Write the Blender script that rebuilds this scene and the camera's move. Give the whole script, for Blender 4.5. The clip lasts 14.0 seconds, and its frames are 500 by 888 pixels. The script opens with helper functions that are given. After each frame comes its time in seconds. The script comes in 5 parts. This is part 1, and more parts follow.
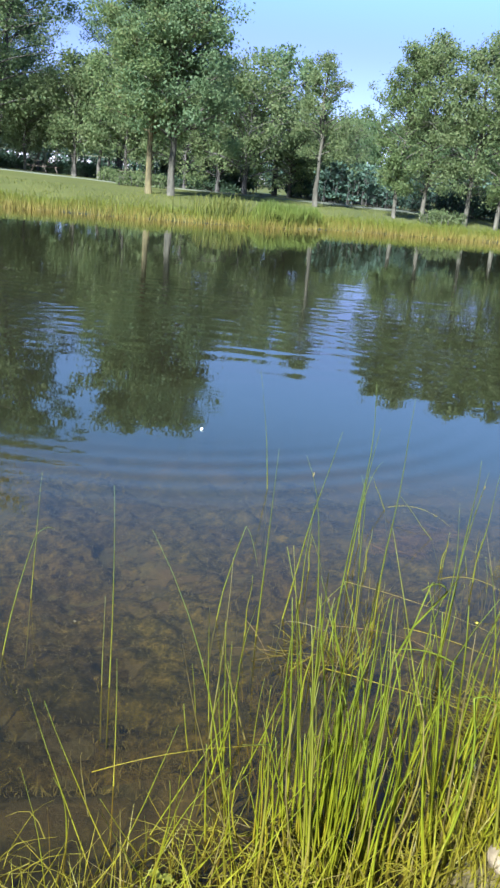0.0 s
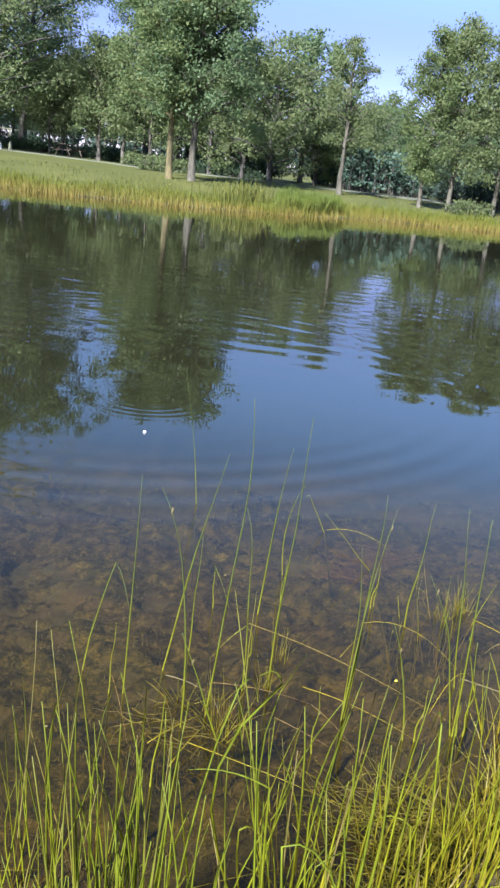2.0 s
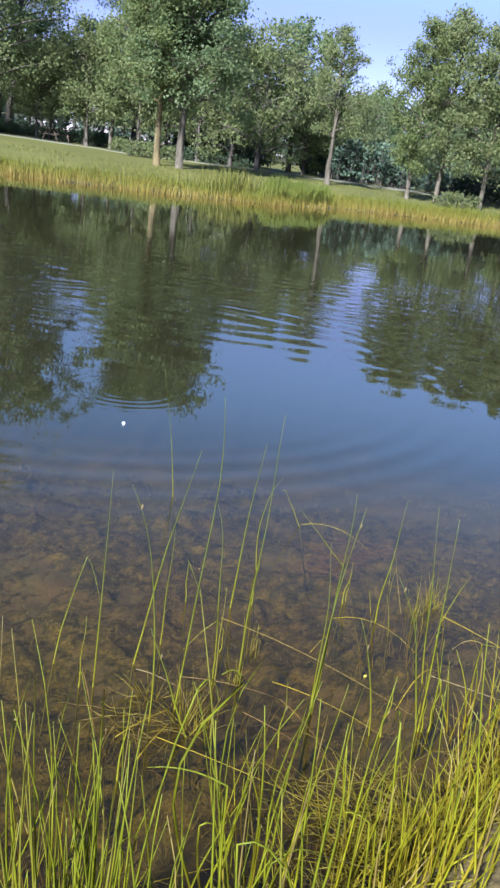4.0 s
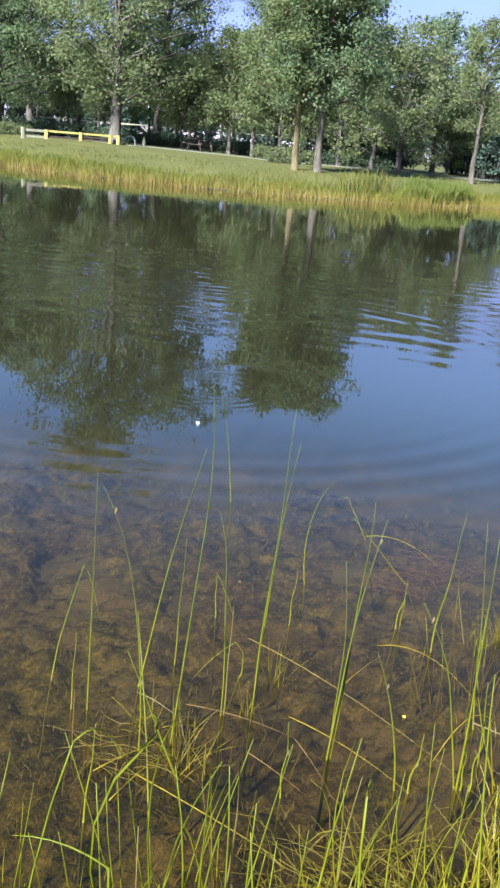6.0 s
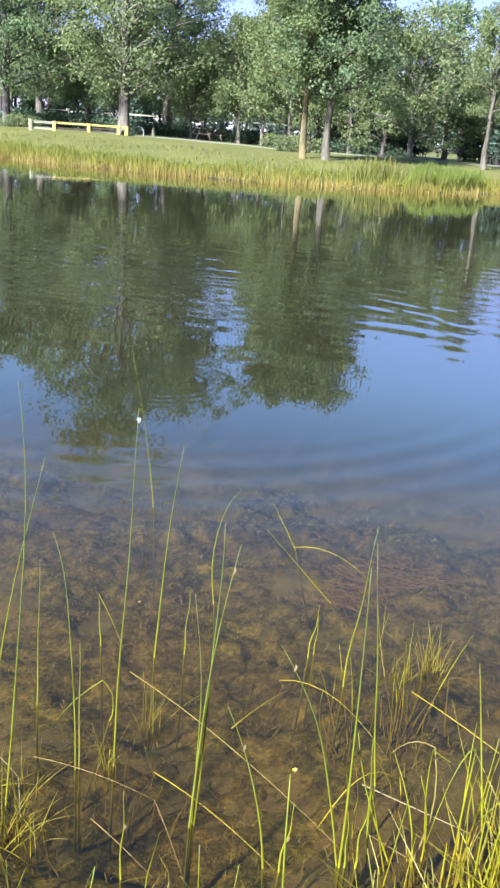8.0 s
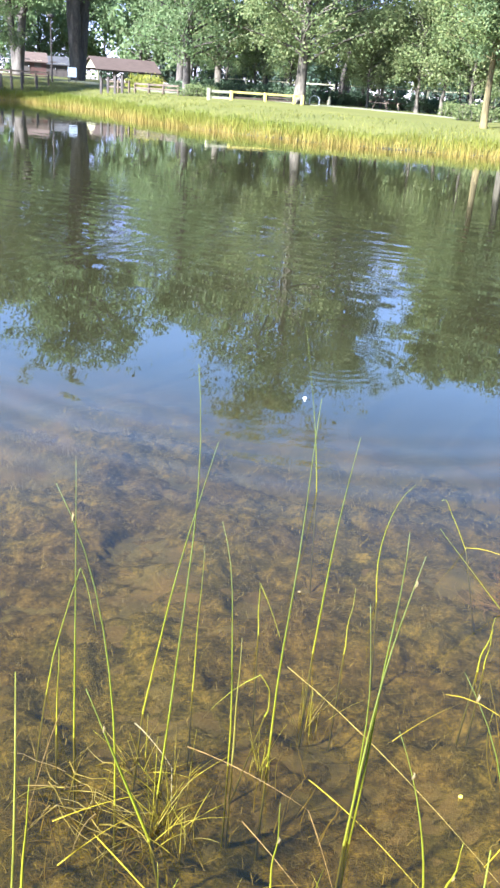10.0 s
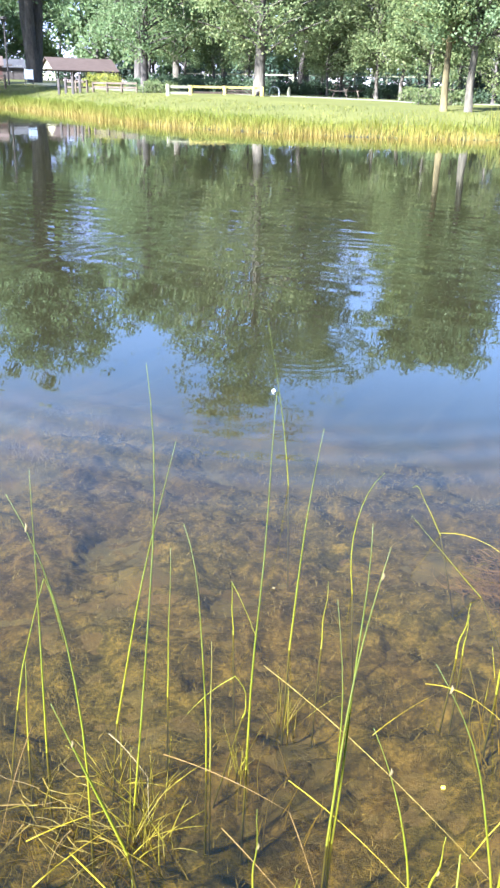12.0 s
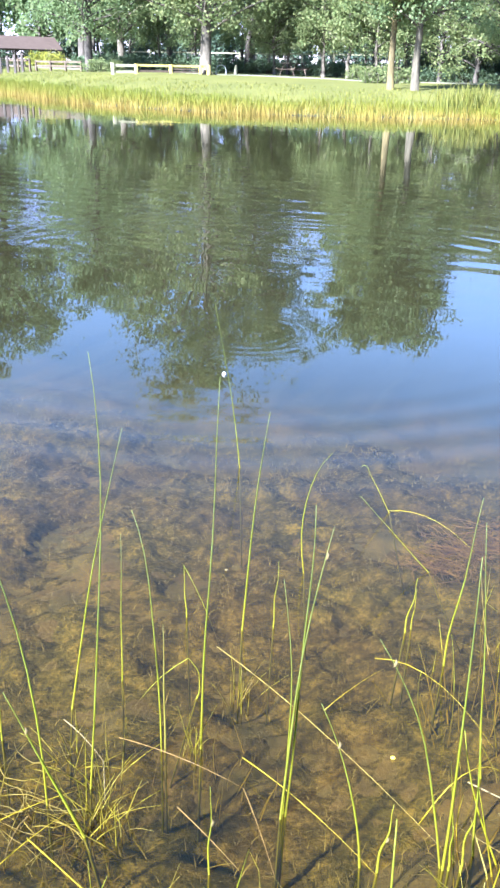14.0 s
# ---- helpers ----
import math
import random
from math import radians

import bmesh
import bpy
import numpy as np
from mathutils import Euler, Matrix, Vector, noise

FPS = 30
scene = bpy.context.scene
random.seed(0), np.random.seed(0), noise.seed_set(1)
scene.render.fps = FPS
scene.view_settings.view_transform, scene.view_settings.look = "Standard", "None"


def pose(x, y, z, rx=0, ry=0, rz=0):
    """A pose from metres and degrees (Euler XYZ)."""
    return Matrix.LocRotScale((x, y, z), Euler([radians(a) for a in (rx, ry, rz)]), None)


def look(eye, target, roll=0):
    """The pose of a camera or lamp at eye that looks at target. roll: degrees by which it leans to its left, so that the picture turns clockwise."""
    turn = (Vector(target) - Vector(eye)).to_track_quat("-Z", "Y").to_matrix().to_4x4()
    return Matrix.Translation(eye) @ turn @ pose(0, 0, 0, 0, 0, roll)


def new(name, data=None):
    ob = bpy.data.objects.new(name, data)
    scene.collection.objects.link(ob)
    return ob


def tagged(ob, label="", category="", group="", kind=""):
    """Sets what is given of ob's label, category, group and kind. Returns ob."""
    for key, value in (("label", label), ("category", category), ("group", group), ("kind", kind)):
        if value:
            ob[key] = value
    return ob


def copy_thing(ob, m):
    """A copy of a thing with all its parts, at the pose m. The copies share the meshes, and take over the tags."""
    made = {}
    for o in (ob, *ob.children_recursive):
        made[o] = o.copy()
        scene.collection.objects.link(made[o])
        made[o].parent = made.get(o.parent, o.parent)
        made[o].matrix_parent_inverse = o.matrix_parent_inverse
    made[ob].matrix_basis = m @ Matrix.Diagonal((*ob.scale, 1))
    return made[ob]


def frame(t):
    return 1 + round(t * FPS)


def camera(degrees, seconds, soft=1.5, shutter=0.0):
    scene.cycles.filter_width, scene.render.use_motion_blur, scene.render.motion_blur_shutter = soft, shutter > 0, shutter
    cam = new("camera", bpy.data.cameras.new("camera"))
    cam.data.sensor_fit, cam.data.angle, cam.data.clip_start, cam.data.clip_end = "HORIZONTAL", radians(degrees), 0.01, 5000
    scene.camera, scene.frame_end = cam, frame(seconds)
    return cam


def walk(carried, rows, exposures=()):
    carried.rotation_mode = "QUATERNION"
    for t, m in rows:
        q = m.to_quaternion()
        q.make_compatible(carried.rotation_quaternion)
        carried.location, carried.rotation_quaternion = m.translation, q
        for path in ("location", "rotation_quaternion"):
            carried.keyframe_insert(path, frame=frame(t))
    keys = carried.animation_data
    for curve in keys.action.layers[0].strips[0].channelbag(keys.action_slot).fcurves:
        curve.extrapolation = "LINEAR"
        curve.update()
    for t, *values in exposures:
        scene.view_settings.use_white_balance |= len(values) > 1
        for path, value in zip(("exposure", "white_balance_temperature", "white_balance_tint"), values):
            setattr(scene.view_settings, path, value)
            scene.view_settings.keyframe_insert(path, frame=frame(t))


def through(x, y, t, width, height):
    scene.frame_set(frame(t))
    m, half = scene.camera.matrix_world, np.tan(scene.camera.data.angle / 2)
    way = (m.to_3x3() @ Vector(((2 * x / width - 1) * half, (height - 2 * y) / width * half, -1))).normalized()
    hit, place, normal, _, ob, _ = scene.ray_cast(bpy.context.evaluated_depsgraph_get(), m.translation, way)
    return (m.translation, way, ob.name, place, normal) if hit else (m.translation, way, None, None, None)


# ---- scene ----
cam = camera(32.92, 14.0, soft=2.6)
PATH = [
    (0, (0.001, 0.001, 1.701), (0.001, 1.912, 1.113), 5.20),
    (0.5, (0.19, 0.277, 1.694), (0.196, 2.185, 1.096), 7.31),
    (1, (0.434, 0.458, 1.705), (0.41, 2.366, 1.108), 7.88),
    (1.5, (0.592, 0.573, 1.709), (0.535, 2.476, 1.096), 6.07),
    (2, (0.502, 0.575, 1.699), (0.442, 2.476, 1.079), 6.03),
    (2.5, (0.47, 0.563, 1.7), (0.485, 2.466, 1.085), 7.51),
    (2.7, (0.491, 0.601, 1.744), (0.492, 2.492, 1.095), 7.87),
    (4.8, (0.6, 0.558, 1.701), (0.512, 2.452, 1.065), 5.12),
    (5, (0.684, 0.665, 1.643), (0.425, 2.541, 1.0), 3.55),
    (5.5, (0.853, 0.776, 1.663), (0.556, 2.644, 1.013), 2.98),
    (6, (0.91, 0.96, 1.631), (0.554, 2.814, 0.971), 4.74),
    (6.5, (1.052, 1.141, 1.579), (0.668, 2.989, 0.916), 3.79),
    (7, (1.228, 1.252, 1.579), (0.838, 3.097, 0.912), 3.36),
    (7.2, (1.26, 1.287, 1.577), (0.887, 3.136, 0.913), 3.46),
    (9.3, (1.165, 1.577, 1.541), (0.651, 3.364, 0.804), 5.43),
    (9.5, (1.158, 1.572, 1.545), (0.602, 3.344, 0.803), 5.21),
    (10, (1.13, 1.557, 1.548), (0.406, 3.258, 0.785), 3.79),
    (10.5, (1.145, 1.559, 1.551), (0.364, 3.232, 0.783), 2.80),
    (11, (1.139, 1.573, 1.548), (0.358, 3.244, 0.775), 2.10),
    (11.5, (1.137, 1.587, 1.542), (0.358, 3.258, 0.766), 1.63),
    (12, (1.155, 1.62, 1.536), (0.477, 3.336, 0.762), 1.15),
    (12.5, (1.163, 1.628, 1.532), (0.574, 3.368, 0.741), 1.25),
    (13, (1.168, 1.618, 1.537), (0.579, 3.349, 0.727), 1.10),
    (13.5, (1.179, 1.62, 1.538), (0.619, 3.359, 0.722), 1.05),
    (14, (1.183, 1.611, 1.551), (0.609, 3.347, 0.739), 1.04),
]
walk(cam, [(t, look(eye, target, roll)) for t, eye, target, roll in PATH],
     exposures=[(0, 2.3, 4860, 4), (2.7, 2.24, 5100, 14), (5, 2.24, 5120, 15), (7, 2.68, 5100, 15), (9.5, 3.19, 5160, 12), (10.2, 3.45, 5130, 12), (14, 3.55, 4960, 13)])

# ---- sky and sun ----
SUN_FROM = Vector((-0.34, -0.70, 0.63)).normalized()
world = bpy.data.worlds.new("sky")
scene.world = world
world.use_nodes = True
sky = world.node_tree.nodes.new("ShaderNodeTexSky")
sky.sky_type, sky.sun_disc = "NISHITA", False
sky.sun_elevation = math.asin(SUN_FROM.z)
sky.sun_rotation = math.atan2(SUN_FROM.x, SUN_FROM.y)
sky.altitude = 2500.0
sky.air_density, sky.dust_density, sky.ozone_density = 0.75, 0.15, 3.5
background = world.node_tree.nodes["Background"]
background.inputs["Strength"].default_value = 0.095
clearer = world.node_tree.nodes.new("ShaderNodeMix")
clearer.data_type, clearer.blend_type = "RGBA", "MULTIPLY"
clearer.inputs[0].default_value = 1.0
# dim grey-violet horizon, low band raised to brighten the pond's mirror, dim zenith
height = world.node_tree.nodes.new("ShaderNodeSeparateXYZ")
gradient = world.node_tree.nodes.new("ShaderNodeValToRGB")
gradient.color_ramp.interpolation = "EASE"
gradient.color_ramp.elements[0].color, gradient.color_ramp.elements[1].color = (0.63, 0.405, 0.37, 1), (0.62, 0.64, 0.62, 1)
gradient.color_ramp.elements[0].position = 0.13
gradient.color_ramp.elements[1].position = 0.7
gradient.color_ramp.elements.new(0.30).color = (1.27, 1.045, 0.80, 1)
world.node_tree.links.new(world.node_tree.nodes.new("ShaderNodeTexCoord").outputs["Generated"], height.inputs[0])
world.node_tree.links.new(height.outputs[2], gradient.inputs[0])
world.node_tree.links.new(gradient.outputs[0], clearer.inputs[7])
world.node_tree.links.new(sky.outputs[0], clearer.inputs[6])
world.node_tree.links.new(clearer.outputs[2], background.inputs["Color"])
sun_data = bpy.data.lights.new("sun", "SUN")
sun_data.energy, sun_data.angle, sun_data.color = 5.0, radians(3.0), (1.0, 0.93, 0.83)
sun = new("sun", sun_data)
sun.matrix_world = look(SUN_FROM * 50, (0, 0, 0))

# ---- materials ----


class Nodes:
    """A short way to write node trees."""

    def __init__(self, name):
        self.mat = bpy.data.materials.new(name)
        self.mat.use_nodes = True
        self.tree = self.mat.node_tree
        self.tree.nodes.clear()
        self.out = self.tree.nodes.new("ShaderNodeOutputMaterial")

    def add(self, kind, ins=None, **props):
        node = self.tree.nodes.new("ShaderNode" + kind)
        if "operation" in props:
            node.operation = props["operation"]
        if "data_type" in props:
            node.data_type = props["data_type"]
        if "blend_type" in props:
            node.blend_type = props["blend_type"]
        if "bands_direction" in props:
            node.bands_direction = props["bands_direction"]
        for key, value in (ins or {}).items():
            self.put(node.inputs[key], value)
        return node

    def put(self, socket, value):
        if isinstance(value, bpy.types.NodeSocket):
            self.tree.links.new(value, socket)
        elif hasattr(value, "outputs"):
            self.tree.links.new(value.outputs[0], socket)
        else:
            socket.default_value = value

    def noise(self, scale, detail=4, where=None, rough=0.6, stretch=None):
        where = where or self.add("TexCoord").outputs["Object"]
        if stretch:
            where = self.add("Mapping", {"Vector": where, "Scale": stretch})
        return self.add("TexNoise", {"Vector": where, "Scale": scale, "Detail": detail, "Roughness": rough}).outputs[0]

    def ramp(self, value, *stops):
        node = self.add("ValToRGB", {0: value})
        band = node.color_ramp
        while len(band.elements) < len(stops):
            band.elements.new(0.5)
        for element, (at, colour) in zip(band.elements, stops):
            element.position = at
            element.color = (*colour, 1) if isinstance(colour, tuple) else (colour, colour, colour, 1)
        return node.outputs[0]

    def mix(self, value, a, b, blend="MIX"):
        node = self.add("Mix", data_type="RGBA", blend_type=blend)
        for n, v in ((0, value), (6, a), (7, b)):
            self.put(node.inputs[n], (*v, 1) if isinstance(v, tuple) else v)
        return node.outputs[2]

    def maths(self, op, a, b=0.0, c=0.0):
        node = self.add("Math", operation=op)
        for n, v in enumerate((a, b, c)):
            self.put(node.inputs[n], v)
        return node.outputs[0]

    def bump(self, height, strength, distance):
        return self.add("Bump", {"Height": height, "Strength": strength, "Distance": distance}).outputs[0]

    def finish(self, surface):
        self.put(self.out.inputs[0], surface)
        return self.mat


def surface(name, a, b, scale, rough=0.8, bump=0.3, fine=6.0, stretch=None, depth=0.02, low=0.35, high=0.65):
    """Two colours mixed by noise at two scales, with a fine relief."""
    n = Nodes(name)
    broad, grain = n.noise(scale, 4, stretch=stretch), n.noise(scale * fine, 5, stretch=stretch)
    both = n.maths("MULTIPLY_ADD", broad, 0.6, n.maths("MULTIPLY", grain, 0.4))
    colour = n.ramp(both, (low, a), (high, b))
    return n.finish(n.add("BsdfPrincipled", {"Base Color": colour, "Roughness": rough, "Specular IOR Level": 0.2, "Normal": n.bump(grain, bump, depth)}))


def foliage(name, dark, light, pale, through=0.56):
    n = Nodes(name)
    own = n.add("NewGeometry").outputs["Random Per Island"]
    patch = n.noise(0.45, 3)
    mixed = n.maths("MULTIPLY_ADD", own, 0.55, n.maths("MULTIPLY", patch, 0.5))
    colour = n.ramp(mixed, (0.15, dark), (0.5, light), (0.85, pale))
    face = n.add("BsdfPrincipled", {"Base Color": colour, "Roughness": 0.6, "Specular IOR Level": 0.2})
    glow = n.add("BsdfTranslucent", {"Color": n.mix(0.5, colour, (0.17, 0.25, 0.10))})
    return n.finish(n.add("MixShader", {0: through, 1: face, 2: glow}))


def blades(name, low, middle, high, z0, z1, through=0.35):
    """Grass and reed leaves: withered near the foot, green above."""
    n = Nodes(name)
    own = n.add("NewGeometry").outputs["Random Per Island"]
    z = n.add("SeparateXYZ", {0: n.add("TexCoord").outputs["Object"]}).outputs[2]
    up = n.add("MapRange", {0: z, 1: z0, 2: z1}).outputs[0]
    patch = n.noise(0.6, 3)
    up = n.maths("ADD", up, n.maths("MULTIPLY_ADD", own, 0.5, -0.25))
    up = n.maths("ADD", up, n.maths("MULTIPLY_ADD", patch, 0.9, -0.45))
    colour = n.ramp(up, (0.1, low), (0.5, middle), (0.95, high))
    face = n.add("BsdfPrincipled", {"Base Color": colour, "Roughness": 0.5, "Specular IOR Level": 0.15})
    glow = n.add("BsdfTranslucent", {"Color": colour})
    return n.finish(n.add("MixShader", {0: through, 1: face, 2: glow}))


def water_material():
    n = Nodes("pond_water")
    where = n.add("TexCoord").outputs["Object"]
    xyz = n.add("SeparateXYZ", {0: where})
    x, y = xyz.outputs[0], xyz.outputs[1]
    # a slow faint swell, calmer near the bank
    broad = n.noise(1.0, 2, where, 0.5, (0.30, 0.85, 1))
    small = n.noise(1.0, 2, where, 0.5, (1.1, 4.5, 1))
    far = n.add("MapRange", {0: y, 1: 5.0, 2: 12.0, 3: 0.25, 4: 1.0}).outputs[0]
    height = n.maths("MULTIPLY_ADD", small, 0.0006, n.maths("MULTIPLY", broad, 0.0028))
    height = n.maths("MULTIPLY", height, far)
    # a belt of short wind ripples across the middle of the pond, in drifting patches
    drift = n.noise(1.0, 2, where, 0.5, (0.5, 0.5, 1))
    phase = n.maths("MULTIPLY_ADD", drift, 9.0, n.maths("MULTIPLY_ADD", y, 15.0, n.maths("MULTIPLY", x, 1.3)))
    bands = n.maths("MULTIPLY_ADD", n.maths("SINE", phase), 0.5, n.maths("MULTIPLY", n.maths("SINE", n.maths("MULTIPLY_ADD", x, 3.1, n.maths("MULTIPLY", phase, 0.63))), 0.5))
    gust = n.ramp(n.noise(1.0, 2, where, 0.5, (0.22, 0.30, 1)), (0.32, 0.2), (0.54, 1.0))
    out = n.add("MapRange", {0: y, 1: 6.6, 2: 9.5}).outputs[0]
    out = n.maths("MULTIPLY", out, n.add("MapRange", {0: y, 1: 12.0, 2: 19.0, 3: 1.0, 4: 0.12}).outputs[0])
    bands = n.maths("MULTIPLY", n.maths("MULTIPLY", bands, gust), out)
    height = n.maths("MULTIPLY_ADD", bands, 0.0016, height)
    # spreading rings where fish have risen
    for cx, cy, r0, width, count, size in ((-0.48, 6.6, 0.36, 0.16, 66.0, 0.00014), (-0.95, 7.8, 3.1, 0.5, 25.0, 0.0007)):
        dx, dy = n.maths("ADD", x, -cx), n.maths("ADD", y, -cy)
        r = n.maths("SQRT", n.maths("ADD", n.maths("MULTIPLY", dx, dx), n.maths("MULTIPLY", dy, dy)))
        off = n.maths("DIVIDE", n.maths("ADD", r, -r0), width)
        hull = n.maths("EXPONENT", n.maths("MULTIPLY", n.maths("MULTIPLY", off, off), -1.0))
        ring = n.maths("MULTIPLY", n.maths("SINE", n.maths("MULTIPLY", r, count)), hull)
        height = n.maths("MULTIPLY_ADD", ring, size, height)
    normal = n.bump(height, 1.0, 1.0)
    clear = n.add("BsdfTransparent", {"Color": (0.376, 0.299, 0.136, 1)})
    mirror = n.add("BsdfGlossy", {"Color": (1, 1, 1, 1), "Roughness": 0.012, "Normal": normal})
    amount = n.add("Fresnel", {"IOR": 1.333, "Normal": normal})
    # fine silt afloat in the water scatters a little light back
    murk = n.add("BsdfDiffuse", {"Color": (0.085, 0.115, 0.07, 1)})
    body = n.add("MixShader", {0: 0.020, 1: clear, 2: murk})
    return n.finish(n.add("MixShader", {0: amount, 1: body, 2: mirror}))


def pond_floor_material():
    n = Nodes("pond_floor_mud")
    where = n.add("TexCoord").outputs["Object"]
    clump, fine, grit = n.noise(2.2, 6, where, 0.7), n.noise(13.0, 8, where, 0.8), n.noise(60.0, 4, where)
    mud = n.ramp(fine, (0.30, (0.066, 0.043, 0.0062)), (0.52, (0.088, 0.058, 0.0092)), (0.74, (0.112, 0.075, 0.0140)))
    moss = n.ramp(fine, (0.30, (0.037, 0.030, 0.0047)), (0.5, (0.072, 0.057, 0.0082)), (0.70, (0.123, 0.097, 0.0153)))
    colour = n.mix(n.ramp(clump, (0.40, 0.0), (0.56, 1.0)), mud, moss)
    colour = n.mix(n.ramp(n.noise(3.1, 6, where, 0.7), (0.54, 0.0), (0.64, 0.25)), colour, (0.036, 0.027, 0.0065))
    colour = n.mix(n.ramp(n.noise(1.3, 3, where), (0.60, 0.0), (0.72, 0.35)), colour, (0.136, 0.074, 0.0223))
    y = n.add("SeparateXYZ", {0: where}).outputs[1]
    # floor colour darkens outwards, painting in the light lost in deeper water
    depth_dark = n.add("MapRange", {0: n.maths("MULTIPLY_ADD", clump, 2.0, y), 1: 5.4, 2: 8.6}).outputs[0]
    colour = n.mix(depth_dark, colour, (0.0045, 0.0080, 0.0050))
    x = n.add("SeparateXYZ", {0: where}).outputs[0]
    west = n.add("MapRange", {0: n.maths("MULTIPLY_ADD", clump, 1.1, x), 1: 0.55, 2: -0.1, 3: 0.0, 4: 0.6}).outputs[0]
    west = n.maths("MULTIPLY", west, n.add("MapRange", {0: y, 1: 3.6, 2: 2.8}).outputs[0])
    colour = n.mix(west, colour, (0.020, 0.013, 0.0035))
    both = n.maths("MULTIPLY_ADD", fine, 0.7, n.maths("MULTIPLY", grit, 0.3))
    return n.finish(n.add("BsdfPrincipled", {"Base Color": colour, "Roughness": 0.9, "Normal": n.bump(both, 0.6, 0.05)}))


def moss_material():
    """Soft drowned moss: yellow-olive tufts over dark brown hollows, painted darker into deep water."""
    n = Nodes("drowned_moss")
    where = n.add("TexCoord").outputs["Object"]
    broad, tuft, fine = n.noise(1.6, 3, where), n.noise(13.0, 6, where, 0.75), n.noise(55.0, 5, where, 0.8)
    mixed = n.maths("MULTIPLY_ADD", tuft, 0.5, n.maths("MULTIPLY", fine, 0.5))
    olive = n.ramp(mixed, (0.41, (0.030, 0.024, 0.0040)), (0.5, (0.068, 0.056, 0.0080)), (0.60, (0.158, 0.119, 0.0200)))
    brown = n.ramp(mixed, (0.41, (0.030, 0.022, 0.0050)), (0.5, (0.066, 0.047, 0.0105)), (0.60, (0.130, 0.095, 0.0230)))
    colour = n.mix(n.ramp(broad, (0.42, 0.0), (0.60, 1.0)), olive, brown)
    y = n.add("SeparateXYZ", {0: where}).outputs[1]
    # moss painted darker farther out, where the deep water swallows light
    depth_dark = n.add("MapRange", {0: n.maths("MULTIPLY_ADD", broad, 2.0, y), 1: 5.8, 2: 8.6}).outputs[0]
    colour = n.mix(depth_dark, colour, (0.0060, 0.0090, 0.0050))
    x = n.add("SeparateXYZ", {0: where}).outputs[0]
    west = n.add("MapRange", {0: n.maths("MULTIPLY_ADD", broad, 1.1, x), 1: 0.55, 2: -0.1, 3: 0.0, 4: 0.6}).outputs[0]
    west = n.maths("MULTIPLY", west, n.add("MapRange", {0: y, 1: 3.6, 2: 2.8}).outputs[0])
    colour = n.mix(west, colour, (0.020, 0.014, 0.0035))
    return n.finish(n.add("BsdfPrincipled", {"Base Color": colour, "Roughness": 0.95, "Specular IOR Level": 0.1, "Normal": n.bump(mixed, 0.7, 0.05)}))


def rush_material(name, low, middle, high, dead):
    """Rush stems: straw at the foot, olive above, streaked along; a few are dead and brown."""
    n = Nodes(name)
    island = n.add("NewGeometry").outputs["Random Per Island"]
    own = n.maths("FRACT", n.maths("ADD", island, n.add("ObjectInfo").outputs["Random"]))
    where = n.add("TexCoord").outputs["Object"]
    z = n.add("SeparateXYZ", {0: where}).outputs[2]
    up = n.maths("ADD", n.add("MapRange", {0: z, 1: 0.0, 2: 0.62}).outputs[0], n.maths("MULTIPLY_ADD", own, 0.3, -0.17))
    streak = n.noise(45.0, 4, where, 0.7, (1, 1, 0.22))
    up = n.maths("ADD", up, n.maths("MULTIPLY_ADD", streak, 0.9, -0.45))
    colour = n.ramp(up, (0.05, low), (0.38, middle), (0.85, high))
    other = n.maths("FRACT", n.maths("MULTIPLY", own, 7.31))
    colour = n.mix(n.ramp(other, (0.86, 0.0), (0.98, 0.8)), colour, dead)
    colour = n.mix(1.0, colour, n.ramp(streak, (0.3, 0.62), (0.7, 1.2)), "MULTIPLY")
    face = n.add("BsdfPrincipled", {"Base Color": colour, "Roughness": n.maths("MULTIPLY_ADD", streak, 0.4, 0.25), "Specular IOR Level": 0.12})
    glow = n.add("BsdfTranslucent", {"Color": colour})
    return n.finish(n.add("MixShader", {0: 0.22, 1: face, 2: glow}))


